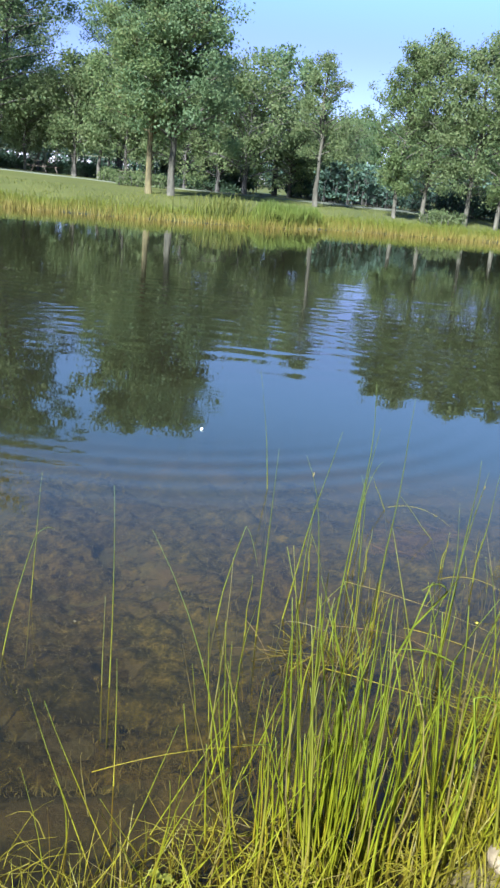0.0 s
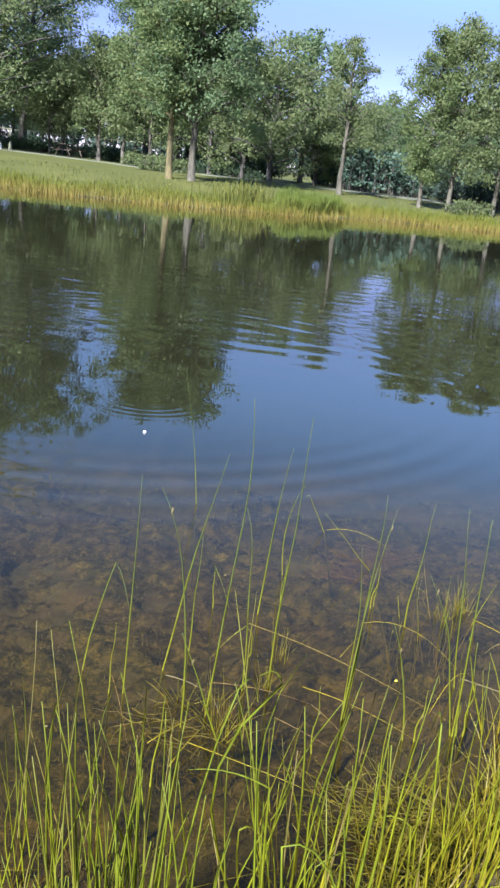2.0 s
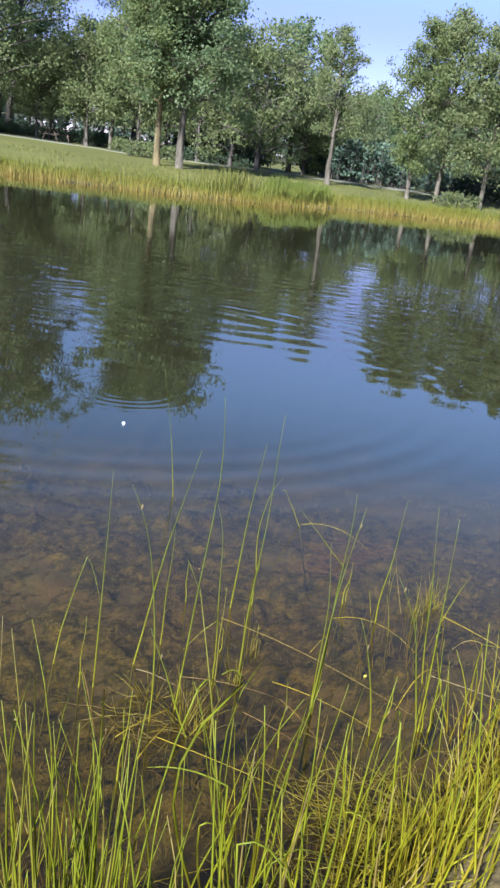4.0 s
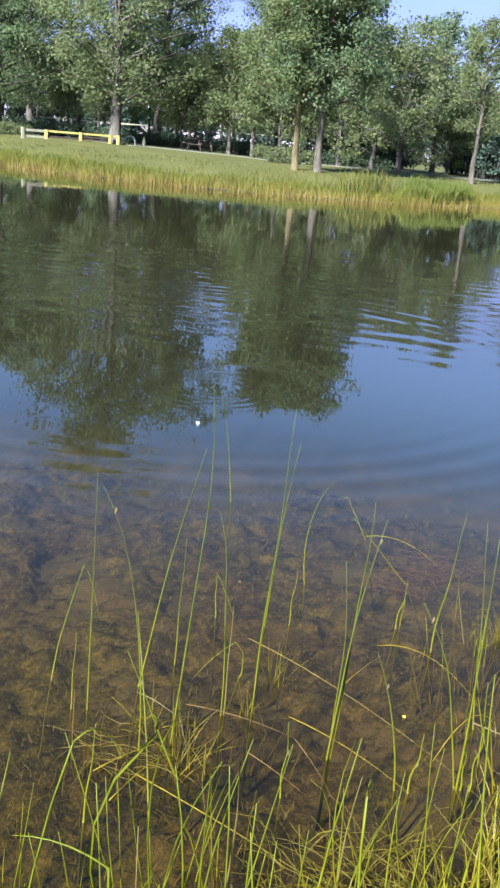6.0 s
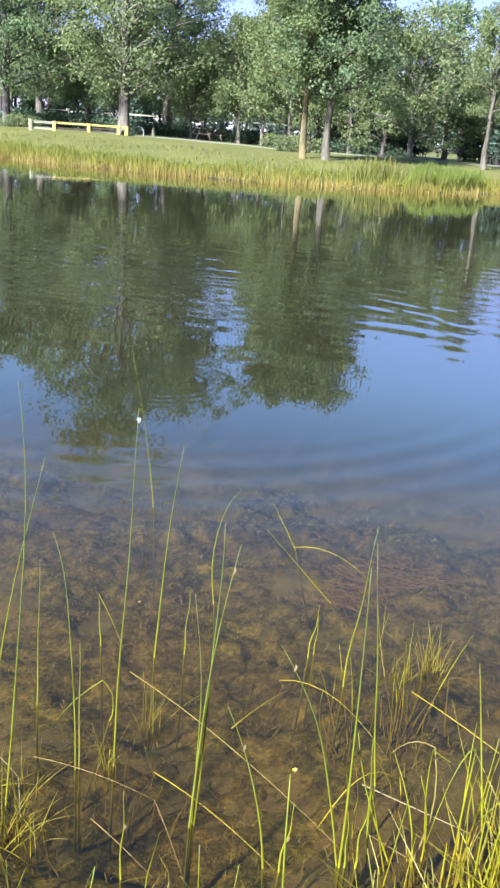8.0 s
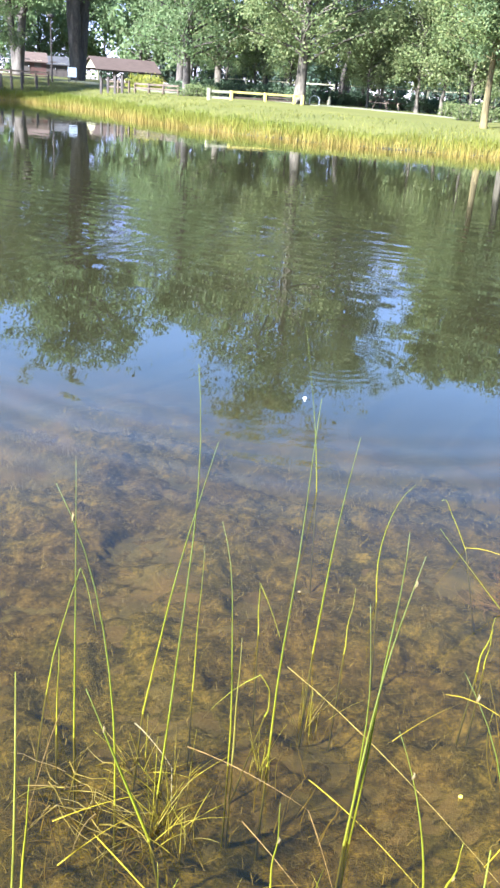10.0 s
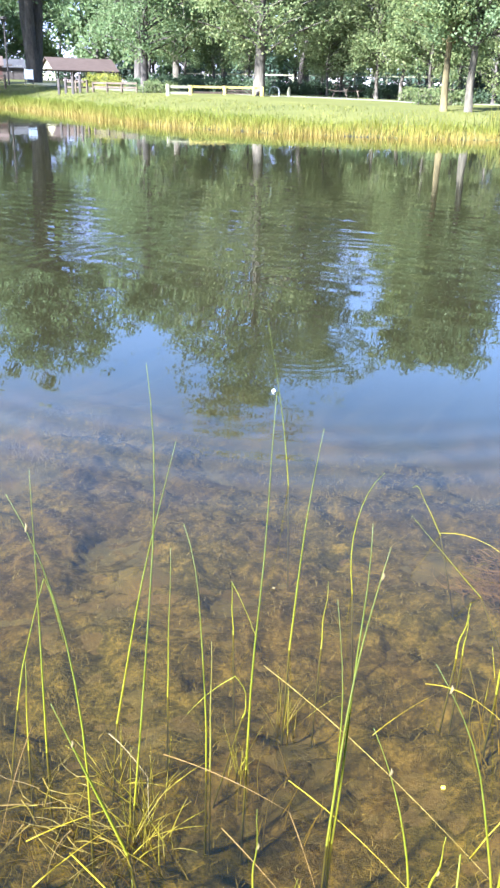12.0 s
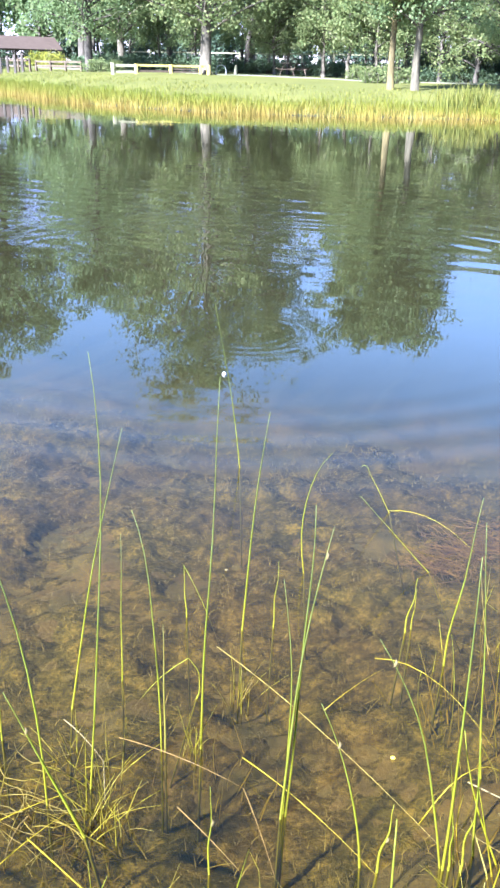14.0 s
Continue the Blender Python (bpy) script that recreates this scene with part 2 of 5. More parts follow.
MAT = {
    "water": water_material(),
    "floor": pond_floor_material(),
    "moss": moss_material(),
    "lawn": surface("mown_lawn", (0.050, 0.052, 0.0100), (0.082, 0.078, 0.0160), 0.35, 0.8, 0.5, 22.0, depth=0.05),
    "bank": surface("bank_soil_and_grass", (0.055, 0.042, 0.0140), (0.130, 0.095, 0.0340), 3.0, 0.9, 0.6, 6.0, depth=0.03),
    "gravel": surface("pale_gravel", (0.078, 0.078, 0.0480), (0.114, 0.108, 0.0720), 2.0, 0.9, 0.3, 10.0),
    "bark": surface("grey_brown_bark", (0.040, 0.034, 0.024), (0.125, 0.104, 0.076), 3.0, 0.9, 0.7, 4.0, (1, 1, 0.25), 0.04),
    "bark_pale": surface("pale_bark", (0.034, 0.029, 0.0190), (0.108, 0.091, 0.0610), 3.0, 0.85, 0.6, 4.0, (1, 1, 0.25), 0.03),
    "bark_ochre": surface("ochre_lichened_bark", (0.045, 0.035, 0.0160), (0.135, 0.104, 0.0400), 3.0, 0.85, 0.6, 4.0, (1, 1, 0.25), 0.03),
    "bark_dark": surface("dark_bark", (0.035, 0.03, 0.024), (0.09, 0.075, 0.06), 3.0, 0.9, 0.7, 4.0, (1, 1, 0.25), 0.04),
    "leaf": foliage("cottonwood_leaves", (0.0824, 0.1047, 0.0346), (0.1242, 0.1462, 0.0447), (0.1558, 0.1626, 0.0576)),
    "leaf_grey": foliage("willow_leaves", (0.0886, 0.1123, 0.0405), (0.1408, 0.1574, 0.0549), (0.1772, 0.1789, 0.0722)),
    "leaf_dark": foliage("maple_leaves", (0.0805, 0.1132, 0.0502), (0.1168, 0.1505, 0.0597), (0.1424, 0.1641, 0.0700)),
    "leaf_yellow": foliage("yellow_shrub_leaves", (0.128, 0.136, 0.0160), (0.224, 0.208, 0.0240), (0.304, 0.272, 0.0400)),
    "hedge": foliage("hedge_leaves", (0.036, 0.054, 0.031), (0.058, 0.082, 0.042), (0.085, 0.112, 0.052), 0.3),
    # hedge green made darker: the canopy's shade is put into the leaf colour
    "undergrowth": foliage("undergrowth_shade_leaves", (0.0238, 0.0374, 0.0272), (0.0408, 0.0612, 0.0391), (0.0680, 0.0952, 0.0544), 0.2),
    "reed": blades("reed_leaves", (0.186, 0.133, 0.031), (0.120, 0.117, 0.015), (0.088, 0.103, 0.012), -0.05, 0.70),
    "tall_reed": blades("tall_reed_leaves", (0.150, 0.130, 0.024), (0.108, 0.124, 0.018), (0.090, 0.110, 0.020), 0.0, 1.0),
    "rough": foliage("rough_grass_leaves", (0.054, 0.062, 0.0080), (0.096, 0.096, 0.0140), (0.145, 0.122, 0.0230), 0.3),
    "rush": rush_material("rush_stems", (0.205, 0.150, 0.0060), (0.164, 0.160, 0.0028), (0.116, 0.128, 0.0060), (0.155, 0.105, 0.0342)),
    "green_rush": rush_material("green_rush_stems", (0.160, 0.150, 0.0065), (0.116, 0.130, 0.0060), (0.080, 0.097, 0.0180), (0.140, 0.105, 0.0320)),
    "dead_rush": rush_material("dead_rush_stems", (0.13, 0.078, 0.020), (0.155, 0.100, 0.026), (0.16, 0.118, 0.038), (0.17, 0.078, 0.018)),
    "tuft": rush_material("matted_grass", (0.150, 0.115, 0.0072), (0.178, 0.160, 0.0050), (0.172, 0.168, 0.0050), (0.159, 0.108, 0.0361)),
    "straw_grass": rush_material("straw_and_grass", (0.105, 0.074, 0.0090), (0.128, 0.104, 0.0080), (0.132, 0.120, 0.0080), (0.125, 0.080, 0.0260)),
    "weed": foliage("drowned_weed", (0.072, 0.058, 0.0122), (0.120, 0.097, 0.0174), (0.190, 0.152, 0.0305), 0.1),
    "drowned_straw": rush_material("drowned_straw", (0.165, 0.108, 0.040), (0.205, 0.138, 0.053), (0.210, 0.150, 0.062), (0.230, 0.132, 0.053)),
    "straw": surface("dry_straw", (0.080, 0.058, 0.0215), (0.135, 0.101, 0.0398), 8.0, 0.7, 0.2),
    "white_paint": surface("weathered_white_paint", (0.200, 0.187, 0.110), (0.310, 0.288, 0.175), 3.0, 0.6, 0.15),
    "yellow_paint": surface("weathered_yellow_paint", (0.360, 0.285, 0.065), (0.480, 0.395, 0.115), 3.0, 0.6, 0.2),
    "wood": surface("brown_timber", (0.045, 0.033, 0.022), (0.092, 0.068, 0.046), 3.0, 0.8, 0.3, 6.0, (1, 1, 0.3)),
    "wood_dark": surface("dark_timber", (0.035, 0.03, 0.026), (0.075, 0.06, 0.05), 3.0, 0.8, 0.3, 6.0),
    "red_wood": surface("red_brown_boards", (0.046, 0.024, 0.019), (0.078, 0.040, 0.031), 2.0, 0.8, 0.3, 6.0, (0.4, 0.4, 4)),
    "roof_red": surface("red_brown_shingles", (0.050, 0.035, 0.027), (0.076, 0.053, 0.042), 2.5, 0.85, 0.5, 5.0, (0.5, 0.5, 3)),
    "roof_grey": surface("grey_shingles", (0.026, 0.025, 0.026), (0.048, 0.046, 0.047), 2.5, 0.85, 0.5, 5.0),
    "blue_grey": surface("faded_blue_board", (0.28, 0.33, 0.40), (0.5, 0.53, 0.56), 2.0, 0.5, 0.1),
    "metal": surface("grey_steel", (0.25, 0.25, 0.25), (0.4, 0.4, 0.4), 5.0, 0.45, 0.1),
    "stone": surface("buff_stone", (0.150, 0.108, 0.0560), (0.230, 0.168, 0.0940), 9.0, 0.85, 0.5, 5.0),
    "plastic": surface("white_plastic", (0.74, 0.74, 0.72), (0.82, 0.82, 0.80), 20.0, 0.35, 0.05),
    "red_plastic": surface("red_plastic", (0.45, 0.05, 0.03), (0.55, 0.07, 0.04), 20.0, 0.35, 0.05),
    "petal": surface("yellow_petal", (0.60, 0.48, 0.02), (0.75, 0.62, 0.05), 30.0, 0.6, 0.1),
}

# ---- mesh helpers ----


def mesh_of(name, verts, faces, mat, smooth=False):
    me = bpy.data.meshes.new(name)
    me.from_pydata([tuple(v) for v in verts], [], faces)
    me.materials.append(MAT[mat])
    if smooth:
        me.polygons.foreach_set("use_smooth", [True] * len(me.polygons))
    me.update()
    return me


def quad_mesh(name, corners, mat):
    """Many loose quads from an array of shape (n, 4, 3)."""
    count = len(corners)
    me = bpy.data.meshes.new(name)
    me.vertices.add(count * 4)
    me.vertices.foreach_set("co", np.asarray(corners, dtype=np.float32).ravel())
    me.loops.add(count * 4)
    me.loops.foreach_set("vertex_index", np.arange(count * 4, dtype=np.int32))
    me.polygons.add(count)
    me.polygons.foreach_set("loop_start", np.arange(0, count * 4, 4, dtype=np.int32))
    me.materials.append(MAT[mat])
    me.update(calc_edges=True)
    return me


def part(name, me, parent, label=""):
    ob = new(name, me)
    ob.parent = parent
    return tagged(ob, label)


def thing(name, x, y, z, label, category, group="", turn=0.0, kind=""):
    ob = new(name)
    ob.empty_display_size = 0.2
    ob.matrix_basis = pose(x, y, z, 0, 0, turn)
    return tagged(ob, label, category, group, kind)


class Solid:
    """Collects boxes, tubes and prisms for one mesh."""

    def __init__(self):
        self.v, self.f = [], []

    def add(self, verts, faces):
        k = len(self.v)
        self.v += [tuple(p) for p in verts]
        self.f += [tuple(k + i for i in face) for face in faces]
        return self

    def box(self, x0, x1, y0, y1, z0, z1, b=0.0):
        """A box whose upright edges are chamfered by b."""
        b = min(b, (x1 - x0) * 0.4, (y1 - y0) * 0.4)
        ring = [(x0 + b, y0), (x1 - b, y0), (x1, y0 + b), (x1, y1 - b), (x1 - b, y1), (x0 + b, y1), (x0, y1 - b), (x0, y0 + b)] if b else [(x0, y0), (x1, y0), (x1, y1), (x0, y1)]
        m = len(ring)
        verts = [(x, y, z0) for x, y in ring] + [(x, y, z1) for x, y in ring]
        faces = [tuple(reversed(range(m))), tuple(range(m, 2 * m))] + [(i, (i + 1) % m, m + (i + 1) % m, m + i) for i in range(m)]
        return self.add(verts, faces)

    def tube(self, path, radii, sides=6):
        path = [Vector(p) for p in path]
        verts, faces = [], []
        for i, p in enumerate(path):
            way = (path[min(i + 1, len(path) - 1)] - path[max(i - 1, 0)]).normalized()
            a = way.cross(Vector((0.31, 0.9, 0.2)) if abs(way.z) > 0.8 else Vector((0, 0, 1))).normalized()
            b = way.cross(a)
            for s in range(sides):
                t = 2 * math.pi * s / sides
                verts.append(p + radii[i] * (math.cos(t) * a + math.sin(t) * b))
        for i in range(len(path) - 1):
            for s in range(sides):
                faces.append((i * sides + s, i * sides + (s + 1) % sides, (i + 1) * sides + (s + 1) % sides, (i + 1) * sides + s))
        faces.append(tuple(range(sides)))
        faces.append(tuple(reversed(range((len(path) - 1) * sides, len(path) * sides))))
        return self.add(verts, faces)

    def prism(self, outline, axis_from, axis_to):
        """An outline in (y, z), swept along x."""
        m = len(outline)
        verts = [(axis_from, y, z) for y, z in outline] + [(axis_to, y, z) for y, z in outline]
        faces = [tuple(range(m)), tuple(reversed(range(m, 2 * m)))] + [(i, m + i, m + (i + 1) % m, (i + 1) % m) for i in range(m)]
        return self.add(verts, faces)

    def mesh(self, name, mat, smooth=False):
        me = mesh_of(name, self.v, self.f, mat, smooth)
        bm = bmesh.new()
        bm.from_mesh(me)
        bmesh.ops.recalc_face_normals(bm, faces=bm.faces)
        bm.to_mesh(me)
        bm.free()
        return me


# ---- the lie of the land ----
FAR_X = (-66, -62, -55, -47, -42, -36, -27, -22, -16, -10.5, -6, -2, 0.5, 2.3, 5, 10, 16, 30, 42, 50)
FAR_Y = (0, 30, 50, 56.5, 56.5, 52.5, 45, 40, 35.5, 33.2, 33.3, 34.3, 35.5, 38.6, 39.6, 40.6, 41, 40, 30, 5)
NEAR_X = (-20, -6, -3, -0.6, 0.1, 0.7, 1.2, 1.4, 1.7, 2.5, 6, 20)
NEAR_Y = (-4, -0.5, 0.7, 1.42, 1.62, 1.92, 2.50, 2.88, 3.12, 3.5, 4.4, 5)


def lattice(i, j, seed):
    n = np.sin(i * 127.1 + j * 311.7 + seed * 74.7) * 43758.5453
    return n - np.floor(n)


def rough_ground(x, y, seed):
    """Smooth value noise from -1 to 1."""
    i, j = np.floor(x), np.floor(y)
    u, v = x - i, y - j
    u, v = u * u * (3 - 2 * u), v * v * (3 - 2 * v)
    a = lattice(i, j, seed) * (1 - u) + lattice(i + 1, j, seed) * u
    b = lattice(i, j + 1, seed) * (1 - u) + lattice(i + 1, j + 1, seed) * u
    return (a * (1 - v) + b * v) * 2 - 1


def far_shore(x):
    return sum(np.interp(np.asarray(x, float) + o, FAR_X, FAR_Y, left=-40, right=-40) for o in (-0.9, 0.0, 0.9)) / 3


def near_shore(x):
    return sum(np.interp(np.asarray(x, float) + o, NEAR_X, NEAR_Y) for o in (-0.15, 0.0, 0.15)) / 3


def ground_height(x, y):
    x, y = np.asarray(x, float), np.asarray(y, float)
    d = y - far_shore(x) + 0.35 * rough_ground(x * 0.9, y * 0.9, 3)
    e = y - near_shore(x) + 0.10 * rough_ground(x * 2.3, y * 2.3, 5)
    up = np.maximum(d, 0)
    far = 0.85 * (1 - np.exp(-(up / 4.6) ** 1.5)) + 0.006 * np.minimum(up, 60) + 0.024 * np.clip(-x - 10, 0, 36) * (1 - np.exp(-up / 8))
    far = far + 0.05 * rough_ground(x * 0.25, y * 0.25, 7) * np.minimum(up, 1)
    far_floor = -1.9 * (1 - np.exp(np.minimum(d, 0) / 5))
    out = np.maximum(e, 0)
    lumps = 0.03 * rough_ground(x * 2.6, y * 2.6, 11) + 0.035 * rough_ground(x * 6.5, y * 6.5, 12) + 0.014 * rough_ground(x * 17, y * 17, 13)
    near_floor = -0.26 * (1 - np.exp(-out / 0.9)) - 0.07 * np.minimum(out, 20) + lumps * np.minimum(out * 1.5, 1)
    back = np.maximum(-e, 0)
    near = 0.16 * (1 - np.exp(-back / 0.5)) + 0.03 * np.minimum(back, 20) + 0.02 * rough_ground(x * 5, y * 5, 14) * np.minimum(back * 2, 1)
    z = np.where(d > 0, far, np.maximum(near_floor, far_floor))
    return np.where((e < 0) & (y < 25), np.maximum(near, np.where(d > 0, far, -9)), z)


def ground_at(x, y):
    return float(ground_height(np.array([x]), np.array([y]))[0])


def spread(dense0, dense1, step, mid0, mid1, mid, far):
    inner = np.arange(dense0, dense1, step)
    left, right = np.arange(mid0, dense0, mid), np.arange(dense1, mid1, mid)
    outer = far * np.array([0.0003, 0.01, 0.03, 0.08, 0.2, 0.45, 1.0])
    return np.concatenate([mid0 - outer[::-1], left, inner, right, mid1 + outer])


def build_ground():
    xs, ys = spread(-2.6, 4.0, 0.045, -80, 60, 0.7, 2400), spread(0.8, 7.0, 0.045, -12, 75, 0.7, 2400)
    gx, gy = np.meshgrid(xs, ys)
    gz = ground_height(gx, gy)
    w, h = len(xs), len(ys)
    verts = np.stack([gx, gy, gz], -1).reshape(-1, 3)
    i = (np.arange(h - 1)[:, None] * w + np.arange(w - 1)[None]).ravel()
    faces = np.stack([i, i + 1, i + w + 1, i + w], -1)
    me = mesh_of("ground", verts, faces.tolist(), "lawn", True)
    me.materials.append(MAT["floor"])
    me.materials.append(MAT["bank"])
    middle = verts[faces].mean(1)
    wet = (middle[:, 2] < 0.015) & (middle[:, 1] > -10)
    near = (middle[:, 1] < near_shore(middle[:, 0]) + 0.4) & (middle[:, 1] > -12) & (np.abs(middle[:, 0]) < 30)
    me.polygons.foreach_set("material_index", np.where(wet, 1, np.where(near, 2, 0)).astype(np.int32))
    ob = new("ground", me)
    tagged(ob, "grassy pond banks, mown lawn and muddy weedy pond bottom", "ground", kind="structure")


def build_water():
    me = mesh_of("water", [(-70, -20, 0), (60, -20, 0), (60, 62, 0), (-70, 62, 0)], [(0, 1, 2, 3)], "water")
    water = new("water", me)
    water.visible_shadow = False
    tagged(water, "still dark pond water with faint ripples, mirroring trees", "water", kind="structure")


def build_path():
    line = [(-66, 62), (-58, 65), (-51, 68), (-45.4, 69), (-39, 65.5), (-34, 62), (-26, 59.5), (-20.4, 57.6), (-15, 56.2), (-10.5, 54.3), (-3, 51.5), (4, 51), (14, 50.5), (28, 51)]
    verts, faces = [], []
    t = np.linspace(0, len(line) - 1, 150)
    px, py = np.interp(t, range(len(line)), [p[0] for p in line]), np.interp(t, range(len(line)), [p[1] for p in line])
    for i in range(len(t)):
        for k, drop in ((-1.05, -0.08), (-1.0, 0.03), (1.0, 0.03), (1.05, -0.08)):
            verts.append((px[i], py[i] + k, ground_at(px[i], py[i] + k) + drop))
    for i in range(len(t) - 1):
        faces += [(i * 4 + j, i * 4 + j + 1, i * 4 + j + 5, i * 4 + j + 4) for j in range(3)]
    tagged(new("path", mesh_of("path", verts, faces, "gravel")), "pale gravel path along the far edge of the lawn", "path", kind="structure")


build_ground()
build_water()
build_path()

# ---- trees ----


def branching(rng, height, base, reach, radius, limbs, shape, stems, lean):
    """The limbs of a tree as (points, radii), and the places of its leaf clumps."""
    wood, spots = [], []
    for s in range(stems):
        turn = rng.uniform(0, 6.28) + s * 6.28 / stems
        side = 0.0 if stems == 1 else reach * 0.30
        tall = height * (1 if s == 0 else rng.uniform(0.85, 0.97))
        knots = 9
        axis = []
        for k in range(knots):
            u = k / (knots - 1)
            out = side * u ** 0.8
            wob = 0.06 * reach * u + 0.02
            axis.append(np.array([math.cos(turn) * out + lean[0] * u * tall + rng.normal(0, wob), math.sin(turn) * out + lean[1] * u * tall + rng.normal(0, wob), u * tall * 0.96 - (0.3 if k == 0 else 0)]))
        thick = radius / math.sqrt(stems)
        wood.append((axis, [thick * (1.2 if k == 0 else 1.0) * (1 - 0.93 * k / (knots - 1)) ** 0.8 + 0.012 for k in range(knots)], 7))
        for i in range(limbs // stems):
            u = (i + rng.uniform(0, 1)) / (limbs // stems)
            z = base + (tall * 0.95 - base) * u
            if shape == "tall":
                wide = (0.55 + 0.45 * math.sin(math.pi * min(u * 1.15, 1))) * (1 - 0.75 * max(u - 0.5, 0))
            elif shape == "round":
                wide = math.sqrt(max(1 - (2 * u - 0.85) ** 2 / 1.4, 0.1))
            else:
                wide = 0.65 + 0.5 * math.sin(math.pi * (0.15 + 0.7 * u))
                wide *= 1 - 0.6 * max(u - 0.6, 0)
            length = reach * wide * rng.uniform(0.65, 1.12)
            head = i * 2.4 + rng.uniform(-0.5, 0.5) + s
            k = z / (tall * 0.96) * (knots - 1)
            k0 = min(int(k), knots - 2)
            at = axis[k0] + (axis[k0 + 1] - axis[k0]) * (k - k0)
            rise = rng.uniform(0.45, 1.25) * (1.0 if u > 0.2 else 0.7)
            limb = []
            for j in range(5):
                v = j / 4
                limb.append(at + np.array([math.cos(head + 0.25 * v) * length * v, math.sin(head + 0.25 * v) * length * v, length * rise * v * (1 - 0.35 * v)]))
            root = thick * 0.30 * (1 - 0.7 * u) + 0.01
            wood.append((limb, [root * (1 - 0.85 * j / 4) + 0.006 for j in range(5)], 4))
            for j in range(3 + int(length)):
                v = rng.uniform(0.35, 1.05)
                w = min(v, 1.0) * 4
                j0 = min(int(w), 3)
                spot = limb[j0] + (limb[j0 + 1] - limb[j0]) * (w - j0)
                off = rng.normal(0, 0.16 * length + 0.12, 3) * np.array([1, 1, 0.7])
                spots.append(spot + off)
                if rng.uniform() < 0.35:
                    wood.append(([spot, spot + off * 0.5 + np.array([0, 0, 0.05]), spot + off], [0.018, 0.012, 0.006], 3))
        for j in range(6):
            spots.append(axis[-1] + rng.normal(0, 0.12 * reach, 3))
    return wood, spots


def leaf_cards(rng, centres, count, size, cluster, droop=0.0):
    centres = np.array(centres)
    weight = rng.gamma(1.0, 1.0, len(centres)) + 0.08
    pick = rng.choice(len(centres), count, p=weight / weight.sum())
    at = centres[pick] + rng.normal(0, cluster, (count, 3)) * np.array([1, 1, 0.75])
    at[:, 2] -= np.abs(rng.normal(0, droop, count)) if droop else 0
    way = rng.normal(0, 1, (count, 3))
    way[:, 2] -= droop * 2
    way /= np.linalg.norm(way, axis=1, keepdims=True)
    side = np.cross(way, rng.normal(0, 1, (count, 3)))
    side /= np.linalg.norm(side, axis=1, keepdims=True) + 1e-6
    length = size * rng.uniform(0.6, 1.35, (count, 1))
    return np.stack([at - way * length * 0.5, at + side * length * 0.32, at + way * length * 0.5, at - side * length * 0.32], 1)


def make_tree(name, seed, height, base, reach, radius, limbs, leaves, size, shape="tall", stems=1, lean=(0, 0), bark="bark", leaf="leaf", cluster=None, droop=0.0, thin=None, label="", category="tree", group="trees round the pond"):
    rng = np.random.default_rng(seed)
    wood, spots = branching(rng, height, base, reach, radius, limbs, shape, stems, lean)
    solid = Solid()
    for path, radii, sides in wood:
        solid.tube(path, radii, sides)
    if thin:
        # the middle of an old crown is open, with bare limbs
        low, high, keep = thin
        spots = [p for p in spots if not low < p[2] < high or rng.uniform() < keep]
    tree = thing(name, 0, 0, 0, label, category, group)
    part("trunk", mesh_of("trunk", solid.v, solid.f, bark, True), tree)
    cards = leaf_cards(rng, spots, leaves, size, 0.82 * (cluster or 0.085 * reach + 0.12), droop)
    cards[:, :, 2] = np.maximum(cards[:, :, 2], 0.05)
    part("crown", quad_mesh("crown", cards, leaf), tree)
    return tree


def plant(tree, x, y, scale=1.0, turn=0.0, tall=1.0):
    """Stands a tree on the ground."""
    tree.matrix_basis = pose(x, y, ground_at(x, y) - 0.05, 0, 0, turn) @ Matrix.Diagonal((scale, scale, scale * tall, 1))
    return tree


def plant_copy(tree, x, y, scale=1.0, turn=0.0, tall=1.0):
    keep = tuple(tree.scale)
    tree.scale = (1, 1, 1)
    ob = copy_thing(tree, pose(x, y, ground_at(x, y) - 0.05, 0, 0, turn) @ Matrix.Diagonal((scale, scale, scale * tall, 1)))
    tree.scale = keep
    return ob


plant(make_tree("tree", 11, 9.3, 2.6, 2.3, 0.145, 74, 36000, 0.128, "broad", lean=(0.01, 0), bark="bark_ochre", leaf="leaf", label="tall green cottonwood with an ochre trunk on the lawn"), -5.85, 41.3, 1, 20)
plant(make_tree("tree", 12, 9.7, 2.3, 2.4, 0.165, 74, 36000, 0.128, "broad", lean=(-0.01, 0), bark="bark_pale", leaf="leaf_dark", label="tall green cottonwood with a pale straight trunk"), -4.75, 41.3, 1, 75)
big_tree = plant(make_tree("tree", 13, 18.6, 2.2, 4.9, 0.34, 84, 42000, 0.185, "broad", lean=(0.0, 0), bark="bark", leaf="leaf_grey", cluster=0.55, thin=(8.6, 10.8, 0.5), label="broad old cottonwood with a thick furrowed trunk"), -20.15, 55.9, 1, 0)
dark_tree = plant(make_tree("tree", 14, 18.0, 4.5, 4.2, 0.27, 60, 30000, 0.18, "broad", stems=2, lean=(0.06, 0), bark="bark_dark", leaf="leaf_dark", cluster=0.45, thin=(7.6, 10.6, 0.45), label="tall dark-trunked twin cottonwood behind the fence"), -20.1, 63.5, 1, 40)
leaning_tree = plant(make_tree("tree", 15, 11.5, 1.7, 3.3, 0.24, 60, 28000, 0.165, "broad", stems=1, lean=(-0.04, 0), bark="bark_dark", leaf="leaf_dark", cluster=0.42, thin=(7.0, 8.6, 0.5), label="dark green spreading tree with a leaning trunk"), -29.2, 57.4, 1.13, 130)
